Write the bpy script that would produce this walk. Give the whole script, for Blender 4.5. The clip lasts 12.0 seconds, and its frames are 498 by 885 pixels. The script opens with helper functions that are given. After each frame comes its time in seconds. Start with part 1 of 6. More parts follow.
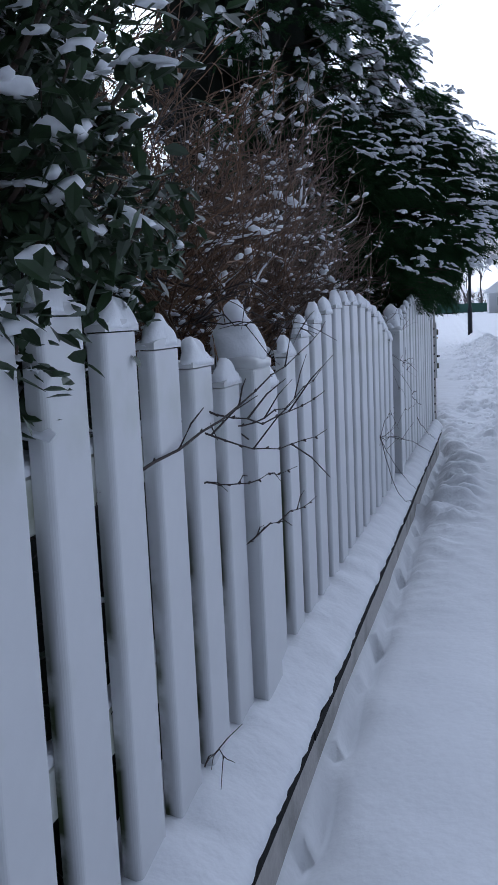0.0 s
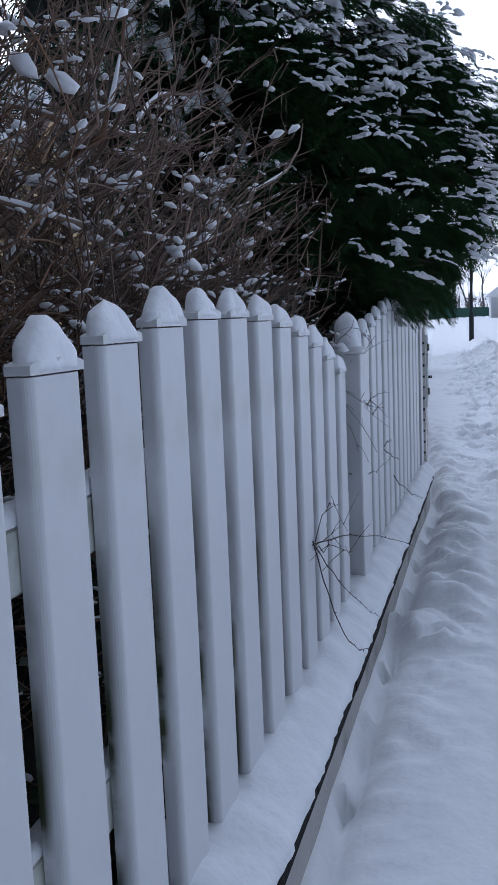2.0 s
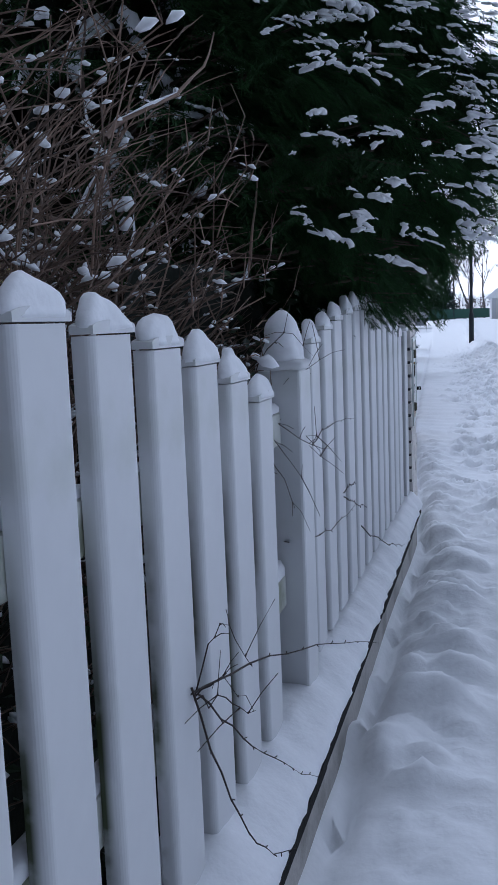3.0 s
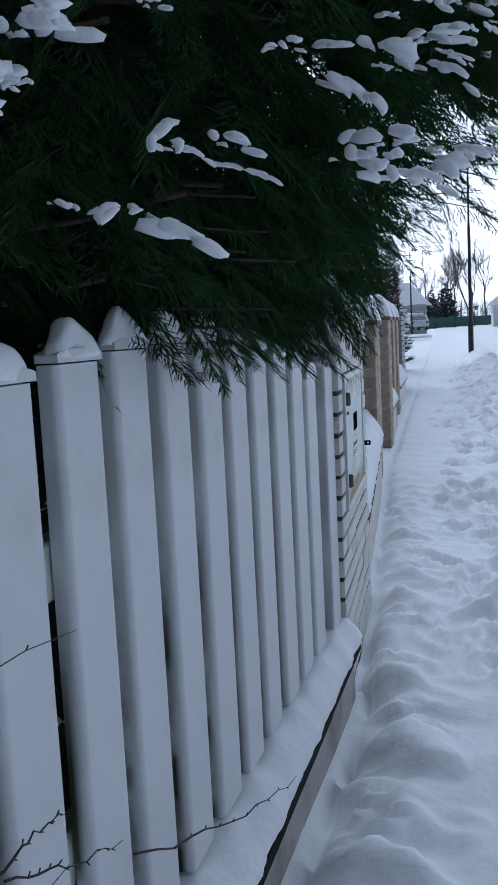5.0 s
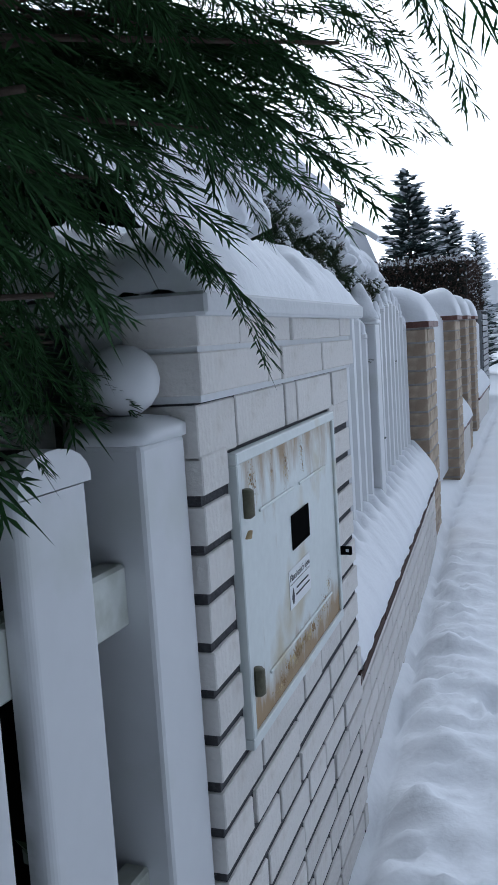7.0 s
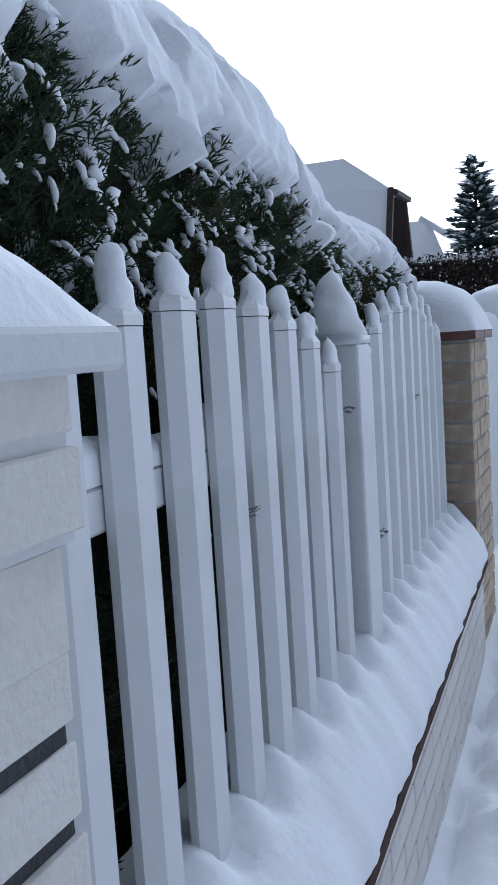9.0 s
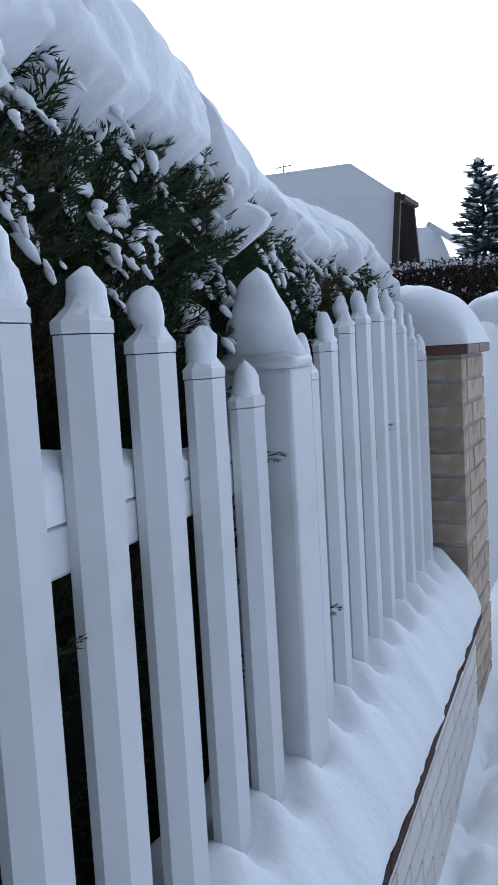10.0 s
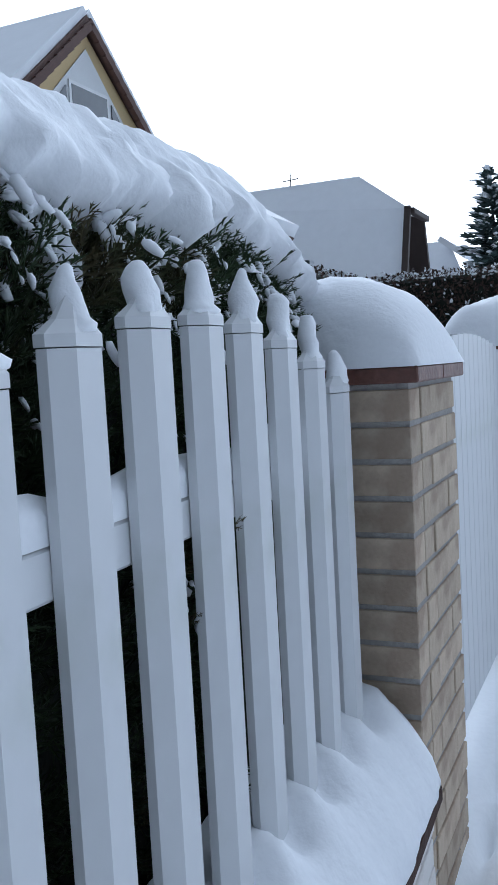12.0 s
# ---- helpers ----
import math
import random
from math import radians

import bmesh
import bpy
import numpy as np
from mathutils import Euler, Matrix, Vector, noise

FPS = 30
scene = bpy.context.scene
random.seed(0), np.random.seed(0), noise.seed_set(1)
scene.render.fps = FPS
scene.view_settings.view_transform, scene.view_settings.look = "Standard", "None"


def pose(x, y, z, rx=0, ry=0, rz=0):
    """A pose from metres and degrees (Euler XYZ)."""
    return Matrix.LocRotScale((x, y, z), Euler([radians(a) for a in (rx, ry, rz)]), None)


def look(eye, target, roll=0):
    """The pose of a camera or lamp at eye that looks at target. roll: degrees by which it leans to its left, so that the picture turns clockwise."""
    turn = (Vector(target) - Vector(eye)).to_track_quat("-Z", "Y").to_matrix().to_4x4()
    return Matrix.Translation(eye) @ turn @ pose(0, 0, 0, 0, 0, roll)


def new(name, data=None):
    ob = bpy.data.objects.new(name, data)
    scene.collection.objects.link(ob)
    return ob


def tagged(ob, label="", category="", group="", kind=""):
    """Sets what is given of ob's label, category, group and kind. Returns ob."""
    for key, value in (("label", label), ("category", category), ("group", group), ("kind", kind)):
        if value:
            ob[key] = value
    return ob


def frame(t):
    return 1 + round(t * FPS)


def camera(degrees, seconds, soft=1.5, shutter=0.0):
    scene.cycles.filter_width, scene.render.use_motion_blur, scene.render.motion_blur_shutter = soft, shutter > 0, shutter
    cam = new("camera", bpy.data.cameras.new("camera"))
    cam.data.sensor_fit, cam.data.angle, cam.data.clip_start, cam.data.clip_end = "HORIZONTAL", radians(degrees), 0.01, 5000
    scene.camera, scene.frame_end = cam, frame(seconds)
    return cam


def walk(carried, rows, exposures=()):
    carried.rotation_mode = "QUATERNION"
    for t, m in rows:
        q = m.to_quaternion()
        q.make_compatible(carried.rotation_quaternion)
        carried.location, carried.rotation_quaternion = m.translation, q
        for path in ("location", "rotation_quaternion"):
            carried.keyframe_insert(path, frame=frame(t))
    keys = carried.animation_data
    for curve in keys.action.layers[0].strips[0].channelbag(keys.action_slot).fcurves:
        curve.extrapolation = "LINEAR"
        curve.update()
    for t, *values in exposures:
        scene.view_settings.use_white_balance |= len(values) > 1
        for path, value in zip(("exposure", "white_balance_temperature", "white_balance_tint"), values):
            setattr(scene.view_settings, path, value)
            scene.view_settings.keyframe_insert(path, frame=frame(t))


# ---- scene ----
cam = camera(31.4, 12.0, 1.3)
METRES, EYE, TILT, LEAN, TURN = 10.8, 1.3, 0.0, 0.0, 12.1
ROWS = [
    (0.0, 0.0, 0.0, 0.0, -0.36, -7.84, 2.59),
    (0.5, 0.0124, 0.0429, -0.0005, -0.34, -7.71, 2.42),
    (1.0, 0.0249, 0.0911, 0.0006, -0.68, -7.65, 2.66),
    (1.5, 0.0377, 0.1367, 0.0025, -0.68, -7.66, 2.73),
    (2.0, 0.0468, 0.1829, 0.003, -0.26, -7.64, 2.36),
    (2.5, 0.0615, 0.2306, 0.0029, -0.41, -7.62, 2.59),
    (3.0, 0.0745, 0.2812, 0.0023, -0.22, -7.58, 2.29),
    (5.0, 0.1326, 0.4585, 0.0071, -0.03, -6.97, 2.9),
    (5.5, 0.1441, 0.5037, 0.0059, 1.14, -6.94, 2.68),
    (6.0, 0.1595, 0.5462, 0.007, 1.59, -6.87, 3.22),
    (6.5, 0.1725, 0.5895, 0.0083, 4.47, -6.69, 3.56),
    (7.0, 0.1814, 0.6316, 0.0081, 5.75, -6.57, 3.59),
    (7.5, 0.1952, 0.6799, 0.0082, 5.66, -6.58, 5.04),
    (9.5, 0.2117, 0.8236, 0.0145, 10.91, -6.22, 3.24),
    (10.0, 0.2174, 0.851, 0.0149, 10.76, -5.95, 3.3),
    (10.5, 0.2206, 0.8764, 0.0151, 10.83, -5.74, 3.03),
    (11.0, 0.223, 0.9037, 0.016, 10.91, -5.2, 3.13),
    (11.5, 0.2308, 0.933, 0.0161, 11.05, -4.95, 3.19),
    (12.0, 0.2368, 0.9673, 0.0144, 11.71, -4.83, 3.12),
]
walk(cam, [(t, pose(0, 0, EYE, TILT, LEAN, TURN) @ pose(METRES * x, METRES * y, METRES * z, 90 + pitch, roll, yaw)) for t, x, y, z, yaw, pitch, roll in ROWS],
     [(0.0, -1.0, 5450, 13), (3.0, -0.92, 5400, 13), (5.5, -0.99, 5400, 8), (6.5, -0.80, 5600, 8), (7.0, -0.84, 5600, 8), (7.5, -0.90, 5600, 8), (9.5, -0.74, 5450, 9), (12.0, -0.66, 5450, 6)])

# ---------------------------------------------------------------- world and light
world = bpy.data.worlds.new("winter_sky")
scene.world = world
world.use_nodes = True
wn = world.node_tree.nodes
wl = world.node_tree.links
sky = wn.new("ShaderNodeTexSky")
sky.sky_type = "NISHITA"
sky.sun_disc = False
SUN_ELEV, SUN_AZ = radians(22), radians(-17)      # azimuth from +y, clockwise; the sun stands ahead, behind the trees
sky.sun_elevation = SUN_ELEV
sky.sun_rotation = SUN_AZ
sky.air_density, sky.dust_density, sky.ozone_density = 1.0, 4.0, 1.0
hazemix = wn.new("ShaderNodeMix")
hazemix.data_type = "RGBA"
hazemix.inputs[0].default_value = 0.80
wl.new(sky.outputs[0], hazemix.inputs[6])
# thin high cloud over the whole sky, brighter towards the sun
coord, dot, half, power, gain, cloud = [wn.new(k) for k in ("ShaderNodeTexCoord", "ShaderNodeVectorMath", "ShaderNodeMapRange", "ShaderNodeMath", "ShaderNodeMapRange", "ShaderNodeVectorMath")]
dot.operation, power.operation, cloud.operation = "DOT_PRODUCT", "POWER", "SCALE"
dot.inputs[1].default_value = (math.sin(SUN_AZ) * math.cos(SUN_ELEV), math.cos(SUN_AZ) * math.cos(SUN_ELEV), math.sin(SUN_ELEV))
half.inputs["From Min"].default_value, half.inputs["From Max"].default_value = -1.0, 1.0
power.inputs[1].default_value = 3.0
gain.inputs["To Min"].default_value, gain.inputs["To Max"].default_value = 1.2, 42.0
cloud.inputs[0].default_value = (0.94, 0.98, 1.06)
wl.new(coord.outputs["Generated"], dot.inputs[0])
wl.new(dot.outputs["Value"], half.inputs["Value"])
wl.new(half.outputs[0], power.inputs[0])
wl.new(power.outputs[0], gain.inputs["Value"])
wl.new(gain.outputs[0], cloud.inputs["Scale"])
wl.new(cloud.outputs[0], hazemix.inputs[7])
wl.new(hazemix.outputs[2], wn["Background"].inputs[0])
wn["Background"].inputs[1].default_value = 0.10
sun_data = bpy.data.lights.new("sun", "SUN")
sun_data.energy, sun_data.angle, sun_data.color = 0.7, radians(14), (1.0, 0.94, 0.86)
sun = new("sun", sun_data)
sun.matrix_world = look((math.sin(SUN_AZ) * 50, math.cos(SUN_AZ) * 50, 50 * math.tan(SUN_ELEV)), (0, 0, 0))


# ---------------------------------------------------------------- materials
def material(name, color, rough=0.6, vary=0.12, scale=8.0, fine=60.0, bump=0.15, bump_scale=None, metal=0.0, second=None, second_scale=2.0,
             second_amount=0.0, spec=0.5, per_object=0.0, per_island=0.0, sheen=0.0, trans=0.0):
    """A procedural surface: base colour with broad and fine variation, an optional second colour in patches, and fine relief."""
    m = bpy.data.materials.new(name)
    m.use_nodes = True
    n, l = m.node_tree.nodes, m.node_tree.links
    b = n["Principled BSDF"]
    b.inputs["Roughness"].default_value, b.inputs["Metallic"].default_value = rough, metal
    b.inputs["Specular IOR Level"].default_value = spec
    co = n.new("ShaderNodeTexCoord")
    broad, grain = n.new("ShaderNodeTexNoise"), n.new("ShaderNodeTexNoise")
    broad.inputs["Scale"].default_value, broad.inputs["Detail"].default_value = scale, 4
    grain.inputs["Scale"].default_value, grain.inputs["Detail"].default_value = fine, 3
    for t in (broad, grain):
        l.new(co.outputs["Object"], t.inputs["Vector"])
    add = n.new("ShaderNodeMath")
    add.operation = "ADD"
    l.new(broad.outputs["Fac"], add.inputs[0])
    l.new(grain.outputs["Fac"], add.inputs[1])
    ramp = n.new("ShaderNodeMapRange")
    ramp.inputs["From Min"].default_value, ramp.inputs["From Max"].default_value = 0.6, 1.4
    ramp.inputs["To Min"].default_value, ramp.inputs["To Max"].default_value = 1 - vary, 1 + vary
    l.new(add.outputs[0], ramp.inputs["Value"])
    value = ramp.outputs[0]
    for amount, kind, socket in ((per_object, "ShaderNodeObjectInfo", "Random"), (per_island, "ShaderNodeNewGeometry", "Random Per Island")):
        if amount:
            info, rr, mul = n.new(kind), n.new("ShaderNodeMapRange"), n.new("ShaderNodeMath")
            rr.inputs["To Min"].default_value, rr.inputs["To Max"].default_value = 1 - amount, 1 + amount
            l.new(info.outputs[socket], rr.inputs["Value"])
            mul.operation = "MULTIPLY"
            l.new(value, mul.inputs[0])
            l.new(rr.outputs[0], mul.inputs[1])
            value = mul.outputs[0]
    base = None
    if second:
        patch, edge, mix = n.new("ShaderNodeTexNoise"), n.new("ShaderNodeMapRange"), n.new("ShaderNodeMix")
        patch.inputs["Scale"].default_value, patch.inputs["Detail"].default_value = second_scale, 6
        l.new(co.outputs["Object"], patch.inputs["Vector"])
        edge.inputs["From Min"].default_value, edge.inputs["From Max"].default_value = 0.62 - second_amount * 0.3, 0.72 - second_amount * 0.2
        l.new(patch.outputs["Fac"], edge.inputs["Value"])
        mix.data_type = "RGBA"
        mix.inputs[6].default_value, mix.inputs[7].default_value = (*color, 1), (*second, 1)
        l.new(edge.outputs[0], mix.inputs[0])
        base = mix.outputs[2]
    scaled = n.new("ShaderNodeVectorMath")
    scaled.operation = "SCALE"
    if base is None:
        scaled.inputs[0].default_value = color
    else:
        l.new(base, scaled.inputs[0])
    l.new(value, scaled.inputs["Scale"])
    l.new(scaled.outputs[0], b.inputs["Base Color"])
    if bump:
        bn, br = n.new("ShaderNodeBump"), n.new("ShaderNodeTexNoise")
        br.inputs["Scale"].default_value, br.inputs["Detail"].default_value = bump_scale or fine, 5
        l.new(co.outputs["Object"], br.inputs["Vector"])
        bn.inputs["Strength"].default_value, bn.inputs["Distance"].default_value = bump, 0.01
        l.new(br.outputs["Fac"], bn.inputs["Height"])
        l.new(bn.outputs[0], b.inputs["Normal"])
    if trans:
        tr, mixs = n.new("ShaderNodeBsdfTranslucent"), n.new("ShaderNodeMixShader")
        l.new(scaled.outputs[0], tr.inputs["Color"])
        mixs.inputs[0].default_value = trans
        l.new(b.outputs[0], mixs.inputs[1])
        l.new(tr.outputs[0], mixs.inputs[2])
        l.new(mixs.outputs[0], n["Material Output"].inputs["Surface"])
    return m


SNOW = material("fresh_snow", (0.87, 0.885, 0.915), 0.75, 0.03, 3, 90, 0.32, 38, spec=0.25)
SNOW_GROUND = material("trodden_snow", (0.90, 0.915, 0.94), 0.8, 0.03, 1.5, 45, 0.28, 32, spec=0.2)
PVC = material("white_pvc", (0.66, 0.67, 0.685), 0.38, 0.025, 2.5, 25, 0.03, 12, second=(0.58, 0.60, 0.575), second_scale=3.0, second_amount=0.15, spec=0.4)
def grimed(m):
    """White plastic whose narrow sides carry patches of dark algae."""
    m = m.copy()
    m.name = "algae_stained_pvc"
    n, l = m.node_tree.nodes, m.node_tree.links
    bsdf = n["Principled BSDF"]
    before = bsdf.inputs["Base Color"].links[0].from_socket
    co, face, place, patch = [n.new(k) for k in ("ShaderNodeTexCoord", "ShaderNodeSeparateXYZ", "ShaderNodeSeparateXYZ", "ShaderNodeTexNoise")]
    l.new(co.outputs["Normal"], face.inputs[0])
    l.new(co.outputs["Object"], place.inputs[0])
    info, shift = n.new("ShaderNodeObjectInfo"), n.new("ShaderNodeVectorMath")
    shift.operation = "ADD"
    l.new(co.outputs["Object"], shift.inputs[0])
    l.new(info.outputs["Location"], shift.inputs[1])
    l.new(shift.outputs[0], patch.inputs["Vector"])
    patch.inputs["Scale"].default_value, patch.inputs["Detail"].default_value = 5.0, 7
    fac = None
    for socket, lo, hi in ((face.outputs["Y"], -0.80, -0.97), (place.outputs["Z"], 1.12, 0.75), (patch.outputs["Fac"], 0.40, 0.54), (place.outputs["X"], -0.013, -0.026)):
        r = n.new("ShaderNodeMapRange")
        r.inputs["From Min"].default_value, r.inputs["From Max"].default_value = lo, hi
        l.new(socket, r.inputs["Value"])
        if fac is None:
            fac = r.outputs[0]
        else:
            mul = n.new("ShaderNodeMath")
            mul.operation = "MULTIPLY"
            l.new(fac, mul.inputs[0])
            l.new(r.outputs[0], mul.inputs[1])
            fac = mul.outputs[0]
    mix = n.new("ShaderNodeMix")
    mix.data_type = "RGBA"
    l.new(fac, mix.inputs[0])
    l.new(before, mix.inputs[6])
    mix.inputs[7].default_value = (0.045, 0.058, 0.026, 1)
    l.new(mix.outputs[2], bsdf.inputs["Base Color"])
    return m


PVC_GRIME = grimed(PVC)
PVC_OLD = material("weathered_rail", (0.60, 0.62, 0.58), 0.5, 0.1, 5, 40, 0.08, second=(0.30, 0.32, 0.24), second_scale=6, second_amount=0.5)
BRICK = material("sand_lime_brick", (0.70, 0.675, 0.645), 0.85, 0.05, 7, 80, 0.35, 90, second=(0.64, 0.61, 0.57), second_scale=9, second_amount=0.15, spec=0.25, per_object=0.06)
BRICK_TAN = material("tan_brick", (0.50, 0.41, 0.31), 0.85, 0.1, 6, 80, 0.35, 90, second=(0.36, 0.28, 0.21), second_scale=7, second_amount=0.4, spec=0.25, per_object=0.14)
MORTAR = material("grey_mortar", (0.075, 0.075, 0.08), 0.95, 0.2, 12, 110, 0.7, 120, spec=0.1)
MORTAR_PALE = material("pale_mortar", (0.36, 0.345, 0.33), 0.95, 0.15, 12, 110, 0.6, 120, spec=0.1)
PLASTER = material("low_wall_render", (0.44, 0.42, 0.40), 0.9, 0.12, 5, 60, 0.3, second=(0.30, 0.29, 0.27), second_scale=4, second_amount=0.4)
COPING = material("dark_coping_tile", (0.016, 0.015, 0.015), 0.9, 0.3, 9, 70, 0.3, spec=0.1)
COPING_BROWN = material("dark_brown_coping_tile", (0.055, 0.030, 0.024), 0.8, 0.3, 9, 70, 0.3, spec=0.15)
COPING_RED = material("brown_coping_tile", (0.13, 0.055, 0.04), 0.5, 0.25, 9, 70, 0.3, second=(0.20, 0.10, 0.075), second_scale=12, second_amount=0.4)
CONCRETE = material("pale_slab", (0.62, 0.63, 0.64), 0.7, 0.06, 5, 60, 0.2)
STEEL = material("painted_steel_door", (0.66, 0.70, 0.685), 0.42, 0.06, 4, 50, 0.05, second=(0.50, 0.46, 0.34), second_scale=4, second_amount=0.2)
RUST = material("rust_stain", (0.28, 0.17, 0.07), 0.8, 0.35, 18, 90, 0.3, second=(0.50, 0.40, 0.22), second_scale=22, second_amount=0.6)
BLACK = material("black_opening", (0.006, 0.006, 0.006), 1.0, 0.1, bump=0, spec=0.0)
HINGE = material("olive_hinge", (0.10, 0.095, 0.06), 0.6, 0.25, 30, 120, 0.2)
LABEL = material("white_label", (0.76, 0.77, 0.78), 0.5, 0.03, 20, 120, 0)
INK = material("black_ink", (0.02, 0.02, 0.025), 0.6, 0.02, bump=0)
NEEDLE = material("cypress_spray", (0.027, 0.066, 0.023), 0.7, 0.3, 2.0, 30, 0, per_island=0.5, spec=0.15, trans=0.16)
NEEDLE_B = material("arborvitae_spray", (0.036, 0.056, 0.025), 0.6, 0.25, 2.0, 30, 0, per_island=0.35, spec=0.3, second=(0.075, 0.062, 0.03), second_scale=3, second_amount=0.25, trans=0.12)
# the shade inside foliage, put into a near-black base colour
FOLIAGE_SHADE = material("painted_foliage_shade", (0.012, 0.016, 0.010), 0.9, 0.4, 6, 40, 0.8, 25)
BARK = material("brown_bark", (0.07, 0.05, 0.038), 0.9, 0.3, 10, 60, 0.8, 40)
TWIG = material("red_brown_twig", (0.155, 0.088, 0.050), 0.8, 0.25, 4, 60, 0.1, per_island=0.5)
TWIG_GREY = material("grey_brown_twig", (0.175, 0.120, 0.090), 0.8, 0.25, 4, 60, 0.1, per_island=0.55)
TWIG_DARK = material("dark_twig", (0.040, 0.029, 0.026), 0.8, 0.25, 4, 60, 0.1, per_island=0.3)
LEAF = material("evergreen_leaf", (0.028, 0.05, 0.022), 0.4, 0.25, 5, 40, 0.05, per_island=0.4, spec=0.5, trans=0.15)
LAMP_PAINT = material("dark_lamp_paint", (0.018, 0.022, 0.026), 0.5, 0.15, 3, 30, 0.05)
LAMP_HEAD = material("grey_lamp_head", (0.25, 0.26, 0.27), 0.5, 0.1, 5, 30, 0.03)


# ---------------------------------------------------------------- mesh helpers
def mesh(name, verts, faces, smooth=False):
    me = bpy.data.meshes.new(name)
    me.from_pydata([tuple(map(float, v)) for v in verts], [], [tuple(map(int, f)) for f in faces])
    if smooth:
        me.polygons.foreach_set("use_smooth", [True] * len(me.polygons))
    me.update()
    return me


def bulk(name, verts, faces, smooth=False):
    """A mesh from arrays, quick for large counts; faces is an array with 3 or 4 columns."""
    verts, faces = np.asarray(verts, dtype=np.float32), np.asarray(faces, dtype=np.int32)
    me = bpy.data.meshes.new(name)
    me.vertices.add(len(verts))
    me.vertices.foreach_set("co", verts.ravel())
    k = faces.shape[1]
    me.loops.add(faces.size)
    me.loops.foreach_set("vertex_index", faces.ravel())
    me.polygons.add(len(faces))
    me.polygons.foreach_set("loop_start", np.arange(0, faces.size, k, dtype=np.int32))
    me.polygons.foreach_set("use_smooth", np.full(len(faces), smooth))
    me.update(calc_edges=True)
    return me


def from_bm(name, bm, smooth=False):
    me = bpy.data.meshes.new(name)
    bm.to_mesh(me)
    bm.free()
    if smooth:
        me.polygons.foreach_set("use_smooth", [True] * len(me.polygons))
    return me


def part(name, me, mat, parent=None, label="", at=(0, 0, 0), rz=0.0, scale=None, rx=0.0, ry=0.0):
    ob = new(name, me)
    if mat and not me.materials:
        me.materials.append(mat)
    ob.parent = parent
    ob.location, ob.rotation_euler = at, (rx, ry, rz)
    if scale:
        ob.scale = scale
    return tagged(ob, label) if label else ob


def thing(name, label, category, at=(0, 0, 0), rz=0.0, group="", kind=""):
    ob = new(name)
    ob.empty_display_size = 0.1
    ob.location, ob.rotation_euler = at, (0, 0, rz)
    return tagged(ob, label, category, group, kind)


def box(name, x0, x1, y0, y1, z0, z1, bevel=0.004, seg=1):
    bm = bmesh.new()
    bmesh.ops.create_cube(bm, size=1)
    for v in bm.verts:
        v.co = Vector(((x0 + x1) / 2 + v.co.x * (x1 - x0), (y0 + y1) / 2 + v.co.y * (y1 - y0), (z0 + z1) / 2 + v.co.z * (z1 - z0)))
    if bevel:
        bmesh.ops.bevel(bm, geom=bm.edges[:], offset=bevel, segments=seg, affect="EDGES", profile=0.5)
    return from_bm(name, bm)


def prism(name, outline, z0, z1, bevel=0.0, tops=None):
    """An upright prism over a plan outline (counter-clockwise)."""
    n = len(outline)
    v = [(x, y, z0) for x, y in outline] + [(x, y, z1) for x, y in outline]
    f = [tuple(range(n))[::-1], tuple(range(n, 2 * n))] + [(i, (i + 1) % n, n + (i + 1) % n, n + i) for i in range(n)]
    return mesh(name, v, f)


def loft(name, rings, seg=14, power=2.6, rough=0.0, seed=0.0, freq=12.0):
    """A closed lump through rings (cx, cy, z, hx, hy) of rounded-square outline, with uneven relief."""
    v, f = [], []
    for cx, cy, z, hx, hy in rings:
        for i in range(seg):
            a = math.tau * i / seg
            c, s = math.cos(a), math.sin(a)
            r = (abs(c) ** power + abs(s) ** power) ** (-1 / power)
            p = Vector((cx + hx * r * c, cy + hy * r * s, z))
            if rough:
                k = noise.noise(p * freq + Vector((seed, seed * 1.7, 0))) * rough
                p += Vector((c * k, s * k, k * 0.6))
            v.append(p)
    m = len(rings)
    for j in range(m - 1):
        for i in range(seg):
            k = (i + 1) % seg
            f.append((j * seg + i, j * seg + k, (j + 1) * seg + k, (j + 1) * seg + i))
    f.append(tuple(range(seg))[::-1])
    f.append(tuple(range((m - 1) * seg, m * seg)))
    return mesh(name, v, f, smooth=True)


def lump(name, seed, rough=0.35, freq=1.6, flat=0.8, level=2, balls=5):
    """A soft snow clump about one unit long: several rounded heaps run together, flatter below."""
    rng = random.Random(seed * 13 + 1)
    v, f = [], []
    for b in range(balls):
        t = (b + 0.5) / balls - 0.5
        c = Vector((t * 0.8, rng.uniform(-0.2, 0.2), rng.uniform(-0.05, 0.05) - 0.18 * t - 0.2 * t * t))
        r = rng.uniform(0.13, 0.27) * (1 - 0.5 * abs(t))
        bm = bmesh.new()
        bmesh.ops.create_icosphere(bm, subdivisions=level, radius=1)
        k0 = len(v)
        for q in bm.verts:
            p = q.co
            k = 1 + rough * noise.noise(p * freq + Vector((seed * 7.1, b * 3.3, seed))) + 0.16 * noise.noise(p * 4.5 + Vector((seed, b, 0)))
            w = p * r * k
            v.append(c + Vector((w.x * 1.15, w.y, w.z * (flat if w.z > 0 else flat * 0.55))))
        f += [tuple(k0 + x.index for x in t3.verts) for t3 in bm.faces]
        bm.free()
    return mesh(name, v, f, smooth=True)


